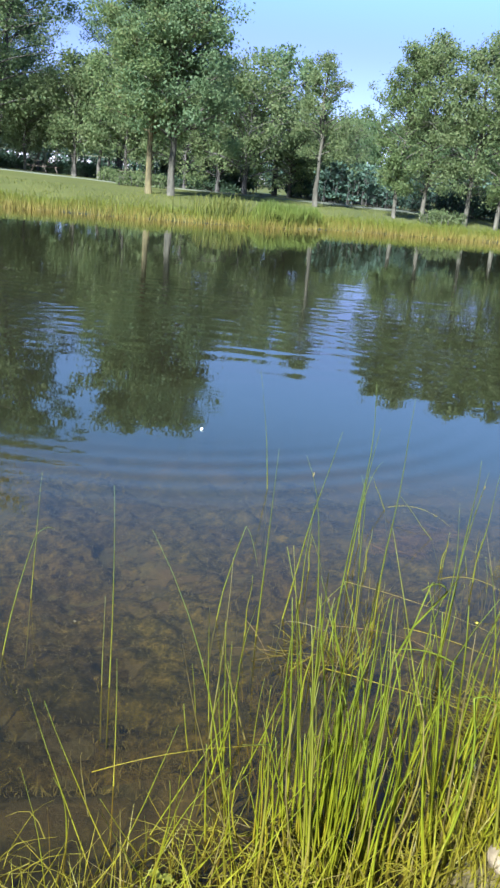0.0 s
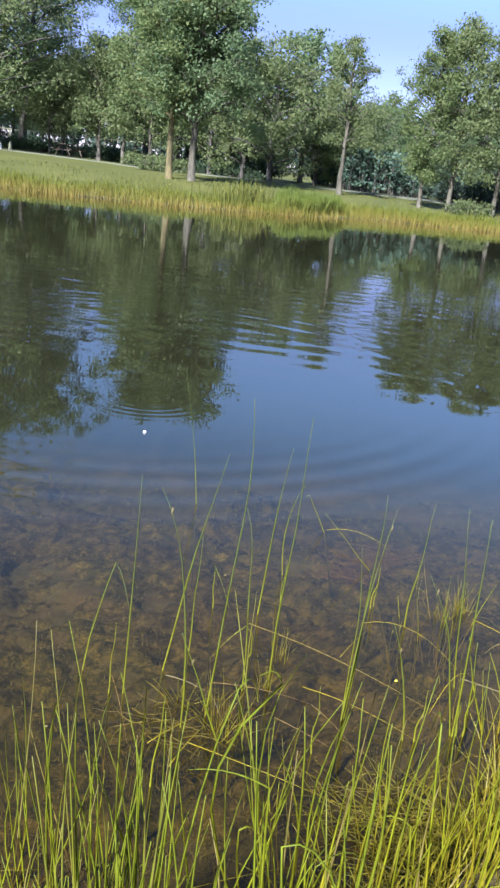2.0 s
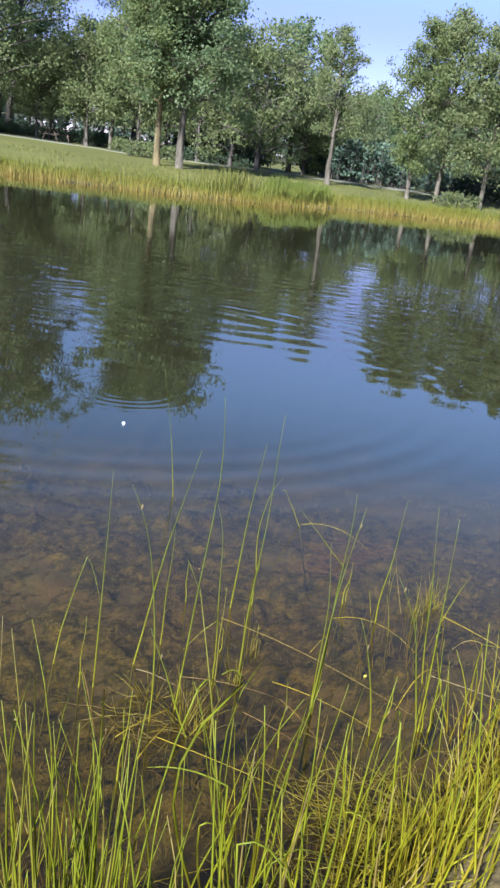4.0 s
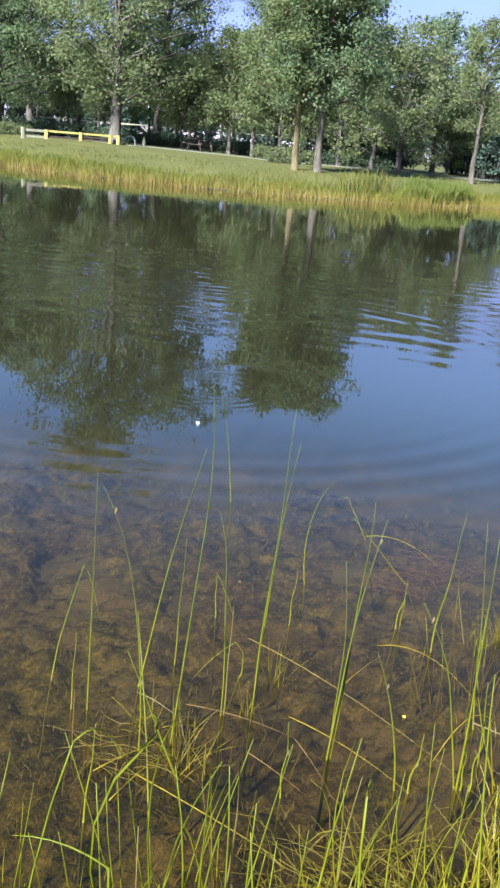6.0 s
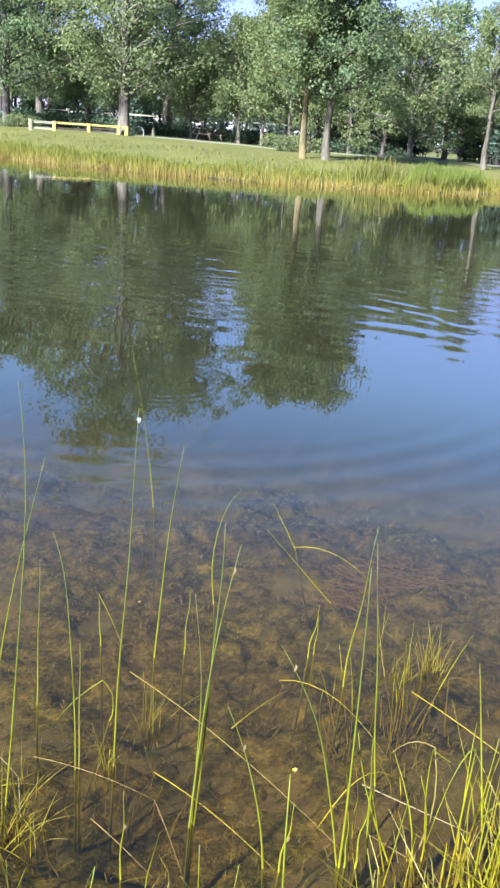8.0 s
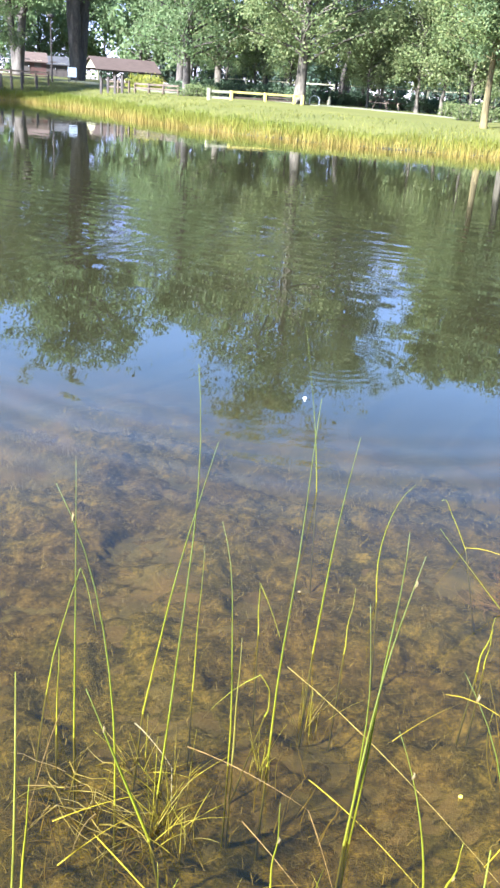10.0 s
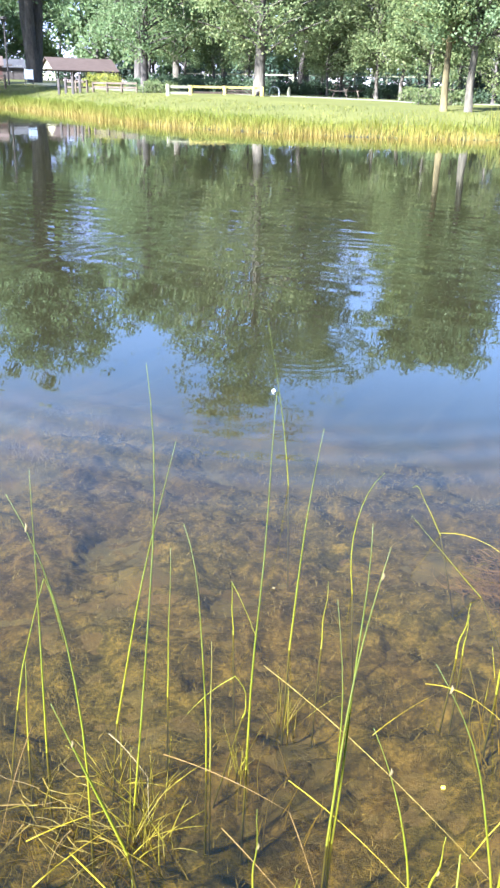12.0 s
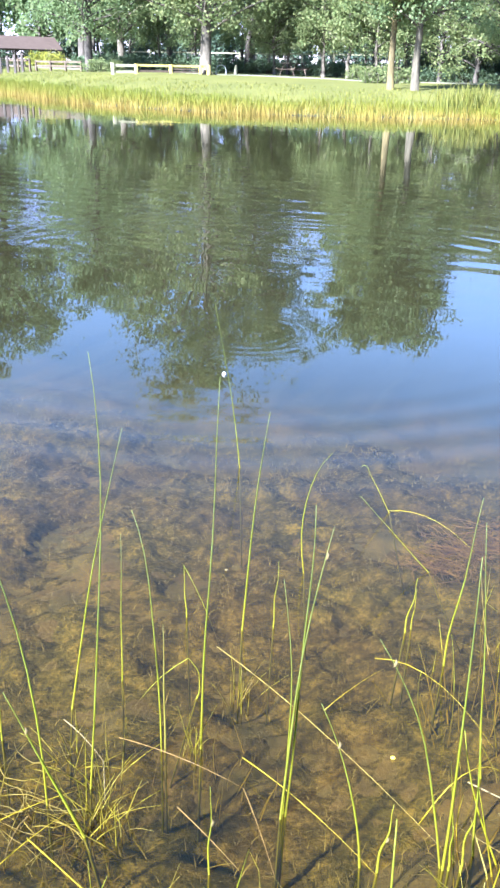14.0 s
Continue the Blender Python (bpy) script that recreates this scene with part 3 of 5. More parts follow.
giant_tree = plant(make_tree("tree", 16, 21.5, 6.0, 6.3, 0.95, 84, 38000, 0.28, "broad", stems=3, bark="bark_dark", leaf="leaf_dark", cluster=0.65, thin=(9.0, 13.0, 0.35), label="huge three-stemmed dark tree by the cabins"), -48.1, 71.6, 1, 60)
round_tree = plant(make_tree("tree", 17, 6.6, 0.9, 3.0, 0.15, 50, 16000, 0.155, "broad", bark="bark_dark", leaf="leaf_grey", cluster=0.34, label="dense round dark green maple at the wood's edge"), -1.7, 52.9, 1, 0)
plant(make_tree("tree", 18, 7.3, 2.1, 1.6, 0.14, 36, 11000, 0.10, "tall", stems=2, lean=(0.055, 0), bark="bark_pale", leaf="leaf_grey", cluster=0.2, label="slender airy poplar with two pale stems"), 2.25, 45.9, 1, 10)
slim_tree = plant(make_tree("tree", 19, 8.4, 1.3, 1.8, 0.105, 56, 18000, 0.12, "tall", lean=(0.02, 0), bark="bark_pale", leaf="leaf", cluster=0.26, label="slim green poplar with a pale bare trunk"), 6.15, 44.4, 0.94, 0)
slim_tree_b = plant(make_tree("tree", 20, 8.9, 1.4, 2.0, 0.105, 58, 19500, 0.12, "tall", lean=(0.02, 0), bark="bark_pale", leaf="leaf_grey", cluster=0.28, label="slim grey-green poplar with a pale bare trunk"), 9.83, 44.7, 1, 0)
willow = plant(make_tree("tree", 21, 6.4, 1.6, 1.9, 0.10, 38, 9500, 0.15, "round", bark="bark", leaf="leaf_grey", cluster=0.3, droop=0.25, label="small grey-green drooping tree behind the hedge"), -13.8, 60.5, 1, 0)
wood_tree = plant(make_tree("tree", 22, 9.6, 1.8, 3.0, 0.2, 36, 6500, 0.26, "broad", bark="bark_dark", leaf="leaf_dark", cluster=0.45, label="dark green woodland tree beyond the lawn"), 0.1, 58.5, 0.86, 0)
plant_copy(slim_tree_b, 7.65, 44.6, 0.98, 120)
plant_copy(slim_tree, 11.3, 44.1, 1.02, 150)
plant_copy(slim_tree, 12.7, 43.6, 1.05, 200)
plant_copy(slim_tree_b, 14.2, 44.0, 1.02, 260)
plant_copy(slim_tree_b, 16.5, 45.5, 1.05, 80)
for x, y, scale, turn in ((-16.9, 59.8, 0.85, 40), (-13.2, 58.4, 1.1, 90), (-16.3, 61.2, 0.95, 200), (-9.6, 57.2, 1.1, 300), (-8.2, 59.5, 1.1, 15), (-11.4, 57.6, 1.15, 140), (-18.4, 63.5, 0.9, 250), (-23.5, 62.5, 1.0, 330), (-27.0, 64.0, 0.95, 100)):
    plant_copy(willow, x, y, scale, turn)
# big_tree at (-51.5, 46.6) stands out of view, added to shade the left bank
for tree, x, y, scale, turn in ((big_tree, -31.5, 67.0, 0.85, 140), (big_tree, -51.5, 46.6, 1.1, 220), (dark_tree, -29.5, 72.0, 0.9, 200), (giant_tree, -60.0, 78.0, 0.85, 200),
                                (dark_tree, -13.0, 74.0, 0.78, 90), (big_tree, -24.5, 78.0, 0.85, 60), (leaning_tree, -9.0, 72.0, 0.85, 60), (giant_tree, -56.0, 105.0, 0.75, 100), (big_tree, -52.5, 62.5, 0.9, 300)):
    plant_copy(tree, x, y, scale, turn)
rng = np.random.default_rng(5)
for i in range(24):
    angle = radians(-47 + 74 * (i + rng.uniform(-0.35, 0.35)) / 23)
    dist = rng.uniform(70, 92) if i % 2 else rng.uniform(84, 118)
    x, y = dist * math.sin(angle), dist * math.cos(angle)
    if -72 < x < -55 and 80 < y < 108:
        y += 24
    if -41 < math.degrees(math.atan2(x, y)) < -27 and math.hypot(x, y) < 128:
        x, y, dist = x * 135 / math.hypot(x, y), y * 135 / math.hypot(x, y), 150
    plant_copy(wood_tree, x, y, rng.uniform(0.60, 0.80) * dist / 85 * (0.8 if -9 < x < 7 else 1.0), rng.uniform(0, 360), rng.uniform(0.9, 1.1))
far_tree = plant(make_tree("tree", 23, 9.5, 1.0, 3.6, 0.2, 22, 2300, 0.54, "broad", bark="bark_dark", leaf="leaf_dark", cluster=0.55, label="distant green tree of the wood behind the park", group="distant wood"), 12.0, 128.0, 1, 0)
for i in range(44):
    angle = radians(-52 + 82 * (i + rng.uniform(-0.3, 0.3)) / 43)
    dist = rng.uniform(128, 140) if i % 2 else rng.uniform(142, 156)
    plant_copy(far_tree, dist * math.sin(angle), dist * math.cos(angle), rng.uniform(1.1, 1.35), rng.uniform(0, 360), rng.uniform(0.72, 0.88) * (1.5 if angle < radians(-26) else 1.0))
for x, y, scale in ((-3.6, 56.5, 0.95), (1.0, 57.0, 0.75), (3.6, 58.0, 0.7), (-5.8, 57.5, 0.9)):
    plant_copy(round_tree, x, y, scale, 50 * x)


def make_shrub(seed, wide, deep, high, count, size, leaf, label, category="shrub", name="shrub"):
    """A shrub: short stems under a ragged heap of leaves."""
    rng = np.random.default_rng(seed)
    solid, spots = Solid(), []
    for i in range(max(14, int(18 * wide))):
        x, y = rng.uniform(-wide / 2, wide / 2), rng.uniform(-deep / 2, deep / 2)
        top = high * rng.uniform(0.65, 1.05) * (1 - 0.35 * (2 * x / wide) ** 6)
        solid.tube([(x, y, -0.1), (x + rng.normal(0, 0.05), y, top * 0.5), (x + rng.normal(0, 0.12), y + rng.normal(0, 0.1), top * 0.9)], [0.025, 0.016, 0.006], 4)
        spots += [(x + rng.normal(0, 0.1), y + rng.normal(0, 0.1), top * f) for f in (0.25, 0.5, 0.75, 0.92)]
    shrub = thing(name, 0, 0, 0, label, category)
    part("brushwood", mesh_of("brushwood", solid.v, solid.f, "bark_dark"), shrub)
    part("foliage", quad_mesh("foliage", leaf_cards(rng, spots, count, size, 0.14), leaf), shrub)
    return shrub


hedge = plant(make_shrub(31, 5.2, 1.2, 0.85, 5200, 0.14, "hedge", "low clipped dark green hedge beyond the path", "hedge", "hedge"), -13.4, 61.2, 1, -12)
for x, y, scale, turn in ((-19.0, 63.4, 1.0, 8), (-8.6, 59.6, 1.0, -20), (-24.5, 61.5, 1.2, 0), (-30.0, 62.5, 1.2, -5), (-4.6, 57.6, 0.9, -20), (-14.0, 67.0, 1.0, 0), (-22.0, 69.0, 1.0, 4)):
    plant_copy(hedge, x, y, scale, turn)
# these bushes stand in the sun; their dark leaf colour carries the shade
shade_bush = plant(make_shrub(32, 4.5, 2.5, 2.6, 3400, 0.24, "undergrowth", "dense undergrowth, its leaves coloured dark for the wood's shade"), 6.2, 64.0, 1, 0)
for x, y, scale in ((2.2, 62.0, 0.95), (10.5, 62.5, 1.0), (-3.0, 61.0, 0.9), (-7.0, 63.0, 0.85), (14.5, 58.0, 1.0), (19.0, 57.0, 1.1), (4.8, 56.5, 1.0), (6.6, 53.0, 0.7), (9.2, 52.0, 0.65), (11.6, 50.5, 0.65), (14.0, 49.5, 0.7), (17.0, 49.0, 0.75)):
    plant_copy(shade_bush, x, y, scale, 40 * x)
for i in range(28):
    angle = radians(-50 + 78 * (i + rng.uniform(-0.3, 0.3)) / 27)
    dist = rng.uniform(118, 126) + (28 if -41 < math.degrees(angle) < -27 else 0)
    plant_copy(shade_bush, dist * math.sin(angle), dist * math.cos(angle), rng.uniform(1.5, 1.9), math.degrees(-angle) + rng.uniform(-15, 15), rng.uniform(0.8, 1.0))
plant(make_shrub(33, 4.6, 1.5, 1.15, 4200, 0.14, "leaf_yellow", "yellow-green sunlit shrub before the shelter"), -36.2, 63.6, 0.95, -30)
light_bush = plant(make_shrub(34, 2.6, 1.2, 0.85, 2600, 0.13, "leaf_grey", "light green shrub beside the tree trunks"), -7.6, 50.2, 1, -5)
plant_copy(light_bush, 8.7, 44.2, 0.8, 10)
plant_copy(light_bush, -27.4, 56.0, 0.9, 40)
plant_copy(light_bush, -10.4, 57.4, 1.0, 80)

# ---- reeds of the far bank ----


def blade_quads(rng, x, y, z, tall, wide, tilt):
    """Upright tapering leaves, each of two quads with a slight bend."""
    n = len(x)
    turn = rng.uniform(0, 2 * math.pi, n)
    side = np.stack([np.cos(turn), np.sin(turn), np.zeros(n)], -1)
    head = rng.uniform(0, 2 * math.pi, n)
    lean = np.abs(rng.normal(0, tilt, n))
    way = np.stack([np.cos(head) * lean, np.sin(head) * lean, np.ones(n)], -1)
    foot = np.stack([x, y, z], -1)
    knee = foot + way * (tall * 0.55)[:, None]
    way[:, :2] *= 2.2
    tip = knee + way * (tall * 0.45)[:, None]
    w = (wide * 0.5)[:, None]
    low = np.stack([foot - side * w, foot + side * w, knee + side * w * 0.9, knee - side * w * 0.9], 1)
    high = np.stack([knee - side * w * 0.9, knee + side * w * 0.9, tip + side * w * 0.15, tip - side * w * 0.15], 1)
    return np.concatenate([low, high])


def build_reeds():
    rng = np.random.default_rng(41)
    n = 60000
    x = rng.uniform(-52, 22, n)
    deep = rng.uniform(-0.4, 2.6, n)
    y = far_shore(x) + deep + rng.normal(0, 0.12, n)
    thick = 0.5 + 0.5 * rough_ground(x * 0.8, y * 0.8, 21)
    keep = rng.uniform(0, 1, n) < 0.35 + 0.65 * thick
    x, y, thick = x[keep], y[keep], thick[keep]
    z = np.maximum(ground_height(x, y), -0.3) - 0.05
    tall = rng.uniform(0.24, 0.50, len(x)) * (0.75 + 0.35 * thick)
    quads = blade_quads(rng, x, y, z, tall, rng.uniform(0.012, 0.028, len(x)), 0.16)
    tagged(new("reeds", quad_mesh("reeds", quads, "reed")), "dense yellow-green reeds with straw-coloured feet along the bank", "reeds", kind="stuff")
    n = 32000
    x = rng.uniform(-50, 22, n)
    deep = 2.0 + 7.0 * rng.uniform(0, 1, n) ** 1.6
    y = far_shore(x) + deep
    keep = rng.uniform(-0.4, 1, n) < rough_ground(x * 0.7, y * 0.7, 33) + 0.5
    x, y, deep = x[keep], y[keep], deep[keep]
    quads = blade_quads(rng, x, y, ground_height(x, y) - 0.01, rng.uniform(0.06, 0.22, len(x)) * (1.2 - deep / 12), rng.uniform(0.012, 0.03, len(x)), 0.35)
    tagged(new("rough_grass", quad_mesh("rough_grass", quads, "rough")), "rough yellow-green grass on the slope above the reeds", "grass", kind="stuff")
    n = 5200
    x = rng.uniform(-1.0, 2.5, n)
    y = far_shore(x) + rng.uniform(0.5, 3.0, n)
    crest = np.clip(np.minimum(x + 1.1, 2.7 - x) * 1.6, 0.45, 1.0) * (0.82 + 0.25 * rough_ground(x * 2.2, y, 35))
    quads = blade_quads(rng, x, y, ground_height(x, y) - 0.02, rng.uniform(0.55, 0.95, n) * crest, rng.uniform(0.014, 0.030, n), 0.14)
    tagged(new("tall_reeds", quad_mesh("tall_reeds", quads, "tall_reed")), "stand of taller fresh green reeds on the bank", "reeds", kind="stuff")
    n = 700
    x = rng.normal(-1.9, 0.55, n)
    y = far_shore(x) + rng.uniform(1.2, 3.2, n)
    quads = blade_quads(rng, x, y, ground_height(x, y), rng.uniform(0.4, 0.95, n), rng.uniform(0.02, 0.04, n), 0.15)
    tagged(new("tall_grass", quad_mesh("tall_grass", quads, "rough")), "tuft of taller grey-green grass above the reeds", "grass", kind="stuff")


build_reeds()


def moss_depth(x, y):
    """How far the drowned moss stands above the mud; below zero there is none."""
    broad = rough_ground(x * 1.7 + 3, y * 2.0, 51) + 0.7 * rough_ground(x * 4.1, y * 4.6, 52)
    ridge = 1 - 2 * np.abs(rough_ground(x * 7.5, y * 8.5, 53))
    tufts = rough_ground(x * 17, y * 19, 54)
    fine = rough_ground(x * 37, y * 37, 55)
    return np.clip(broad + 0.6, -0.05, 0.75) * 0.020 + 0.006 * ridge + 0.008 * tufts + 0.006 * fine


def build_pond_weed():
    """Soft drowned moss in cushions on the pond floor, with loose threads."""
    xs, ys = np.arange(-2.4, 3.4, 0.017), np.arange(2.1, 6.7, 0.019)
    gx, gy = np.meshgrid(xs, ys)
    edge = np.clip((gy - near_shore(gx) - 0.45) * 2.0, 0, 1)
    margin = np.minimum(np.minimum(gx + 2.4, 3.4 - gx), 6.7 - gy) + 0.5 * rough_ground(gx * 1.9, gy * 1.9, 58) - 0.35
    edge = edge * np.clip(margin * 2.0, 0, 1)
    gz = ground_height(gx, gy) + (moss_depth(gx, gy) + 0.03) * edge - 0.03
    gz = np.minimum(gz, -0.03)
    w, h = len(xs), len(ys)
    verts = np.stack([gx, gy, gz], -1).reshape(-1, 3)
    i = (np.arange(h - 1)[:, None] * w + np.arange(w - 1)[None]).ravel()
    faces = np.stack([i, i + 1, i + w + 1, i + w], -1)
    keep = (gz - ground_height(gx, gy)).ravel()[faces].max(1) > -0.012
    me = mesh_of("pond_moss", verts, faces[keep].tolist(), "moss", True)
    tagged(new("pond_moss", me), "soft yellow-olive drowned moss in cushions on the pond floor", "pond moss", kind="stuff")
    rng = np.random.default_rng(43)
    n = 56000
    x, y = rng.uniform(-2.3, 3.3, n), 2.2 + 4.2 * rng.uniform(0, 1, n) ** 1.3
    deep = moss_depth(x, y)
    z = ground_height(x, y) + np.maximum(deep, 0)
    keep = (rng.normal(0, 0.02, n) < deep - 0.01) & (z < -0.07) & (y > near_shore(x) + 0.62)
    x, y, z = x[keep], y[keep], z[keep]
    quads = blade_quads(rng, x, y, z - 0.008, rng.uniform(0.012, 0.034, len(x)), rng.uniform(0.0015, 0.0032, len(x)), 1.1)
    tagged(new("pond_weed", quad_mesh("pond_weed", quads, "weed")), "thin olive-brown threads of weed over the drowned moss", "pond weed", kind="stuff")


build_pond_weed()

# ---- fences, shelter and cabins beyond the lawn ----


def between(ax, ay, bx, by, name, label, category):
    """A thing whose x axis runs from a to b, standing on the ground at a; returns it and its length."""
    length = math.hypot(bx - ax, by - ay)
    ob = thing(name, ax, ay, ground_at(ax, ay), label, category, turn=math.degrees(math.atan2(by - ay, bx - ax)))
    return ob, length


def build_painted_fence():
    fence, length = between(-24.36, 51.4, -19.8, 55.6, "fence", "low yellow-painted rail fence with white end panel on the lawn", "fence")
    for x in (0.0, 1.45, 3.65, 5.6, 6.15):
        part("post", Solid().box(x - 0.09, x + 0.09, -0.08, 0.08, -0.2, 0.62 if x else 0.66, 0.015).mesh("post", "yellow_paint" if x > 1 else "white_paint"), fence)
    for a, b, z, high, mat in ((0.09, 1.36, 0.44, 0.15, "white_paint"), (0.09, 1.36, 0.10, 0.13, "white_paint"), (1.54, 3.56, 0.48, 0.12, "yellow_paint"), (3.74, 5.51, 0.48, 0.12, "yellow_paint"), (5.69, 6.06, 0.48, 0.12, "yellow_paint"),
                                (1.54, 3.56, 0.16, 0.12, "wood"), (3.74, 5.51, 0.16, 0.09, "wood"), (3.74, 5.51, 0.32, 0.08, "wood")):
        part("rail", Solid().box(a, b, -0.03, 0.03, z, z + high).mesh("rail", mat), fence)


def build_timber_fence(ax, ay, bx, by, posts, high):
    fence, length = between(ax, ay, bx, by, "fence", "weathered brown timber post-and-rail fence", "fence")
    for i in range(posts):
        x = length * i / (posts - 1)
        part("post", Solid().box(x - 0.07, x + 0.07, -0.07, 0.07, -0.25, high, 0.02).mesh("post", "wood"), fence)
        if i:
            x0 = length * (i - 1) / (posts - 1)
            for z in (high * 0.42, high * 0.8):
                part("rail", Solid().box(x0 + 0.075, x - 0.075, -0.025, 0.025, z, z + 0.12).mesh("rail", "wood"), fence)


def build_bollards():
    for x, y, high in ((-46.75, 59.3, 1.15), (-46.1, 59.8, 1.0), (-45.5, 60.3, 1.2), (-44.6, 61.0, 0.95), (-36.6, 58.1, 1.1), (-36.2, 58.4, 1.1), (-34.7, 57.0, 1.2), (-34.3, 57.3, 1.2)):
        tagged(new("bollard", Solid().box(-0.09, 0.09, -0.09, 0.09, -0.2, high, 0.03).mesh("bollard", "wood_dark")), "dark square timber post by the path", "post", "posts by the path").matrix_basis = pose(x, y, ground_at(x, y), 0, 0, 20)


def build_shelter():
    """An open picnic shelter: a gable roof on posts, its white end towards the pond."""
    x, y = -66.5, 100.6
    shelter = thing("picnic_shelter", x, y, ground_at(x, y), "open picnic shelter with red-brown roof and white gable", "shelter", turn=64)
    span, high, ridge, half = 9.6, 1.45, 2.75, 1.6
    over = 0.25
    for side in (-1, 1):
        outline = [(0, ridge), (side * (half + over), high - 0.2), (side * (half + over), high - 0.32), (0, ridge - 0.12)]
        part("roof", Solid().prism(outline, -0.3, span).mesh("roof", "roof_red"), shelter)
    for at in (0.0, span - 0.3):
        part("gable", Solid().prism([(-half, high - 0.1), (half, high - 0.1), (0, ridge - 0.15)], at, at + 0.06).mesh("gable", "white_paint"), shelter)
    for i in range(5):
        for side in (-half, half):
            k = 0.05 + i * (span - 0.4) / 4
            part("post", Solid().box(k, k + 0.14, side - 0.07, side + 0.07, -0.2, high - 0.12).mesh("post", "white_paint" if i == 0 else "wood"), shelter)
    part("rail", Solid().box(0.08, 0.14, -half + 0.08, half - 0.08, 0.75, 0.85).mesh("rail", "white_paint"), shelter)
    part("rail", Solid().box(0.08, 0.14, -half + 0.08, half - 0.08, 0.35, 0.45).mesh("rail", "white_paint"), shelter)


def build_cabin(x, y, wide, deep, high, ridge, turn, wall, roof, label):
    cabin = thing("cabin", x, y, ground_at(x, y), label, "cabin", "cabins by the wood", turn=turn)
    h = deep / 2
    part("walls", Solid().prism([(-h, -0.3), (h, -0.3), (h, high), (0, ridge - 0.06), (-h, high)], 0, wide).mesh("walls", wall), cabin)
    rise = (ridge - high) / h
    for side in (-1, 1):
        edge = h + 0.25
        outline = [(0, ridge), (side * edge, high - 0.25 * rise), (side * edge, high - 0.25 * rise + 0.1), (0, ridge + 0.1)]
        part("roof", Solid().prism(outline, -0.2, wide + 0.2).mesh("roof", roof), cabin)
    door = part("door", Solid().box(wide * 0.25, wide * 0.25 + 0.8, -h - 0.04, -h + 0.0, 0.0, 1.75).mesh("door", "wood_dark"), cabin)
    part("handle", Solid().box(wide * 0.25 + 0.66, wide * 0.25 + 0.72, -h - 0.09, -h - 0.04, 0.85, 0.97).mesh("handle", "metal"), door)
    window = part("window", Solid().box(wide * 0.62, wide * 0.62 + 0.8, -h - 0.03, -h, 0.85, 1.5).mesh("window", "wood_dark"), cabin)
    part("window_frame", Solid().box(wide * 0.62 - 0.06, wide * 0.62 + 0.86, -h - 0.06, -h - 0.03, 1.5, 1.58).mesh("window_frame", "white_paint"), window)


def build_small_fittings():
    x, y = -46.6, 65.7
    lamp = thing("street_lamp", x, y, ground_at(x, y), "tall dark lamp post with a flat lantern by the path", "street lamp")
    part("pole", Solid().tube([(0, 0, -0.2), (0, 0, 0.4), (0, 0, 2.5), (0, 0, 4.9)], [0.11, 0.09, 0.07, 0.055], 8).mesh("pole", "wood_dark"), lamp)
    part("lantern", Solid().tube([(0, 0, 4.88), (0, 0, 4.95), (0, 0, 5.1), (0, 0, 5.16)], [0.1, 0.32, 0.30, 0.06], 10).mesh("lantern", "wood_dark"), lamp)
    x, y = -45.25, 66.7
    board = thing("notice_board", x, y, ground_at(x, y), "faded blue-grey notice board on two posts", "sign", turn=35)
    for k in (-0.3, 0.3):
        part("post", Solid().box(k - 0.04, k + 0.04, -0.04, 0.04, -0.2, 1.25).mesh("post", "wood_dark"), board)
    part("panel", Solid().box(-0.36, 0.36, -0.075, -0.045, 0.45, 1.2).mesh("panel", "blue_grey"), board)
    x, y = -19.6, 60.0
    tagged(new("marker_post", Solid().tube([(0, 0, -0.1), (0, 0, 0.25), (0, 0, 0.5), (0, 0, 0.56)], [0.13, 0.12, 0.08, 0.03], 8).mesh("marker_post", "white_paint")), "short white marker post beyond the path", "post").matrix_basis = pose(x, y, ground_at(x, y))
    x, y = -19.5, 56.9
    hoop = [(0.32 * math.cos(a), 0, 0.28 + 0.30 * math.sin(a)) for a in np.linspace(0, math.pi, 11)]
    tagged(new("bike_hoop", Solid().tube([(0.32, 0, -0.1)] + hoop + [(-0.32, 0, -0.1)], [0.025] * 13, 6).mesh("bike_hoop", "metal")), "grey bent steel hoop beside the tree", "hoop").matrix_basis = pose(x, y, ground_at(x, y), 0, 0, 30)
    rail, length = between(-40.0, 84.0, -4.0, 86.0, "guard_rail", "long pale rail glimpsed between the trunks", "rail")
    for i in range(13):
        k = length * i / 12
        part("post", Solid().box(k - 0.08, k + 0.08, -0.06, 0.06, -0.4, 1.16).mesh("post", "white_paint"), rail)
        if i:
            part("board", Solid().box(k - length / 12 + 0.09, k - 0.09, -0.03, 0.03, 1.0, 1.12).mesh("board", "white_paint"), rail)


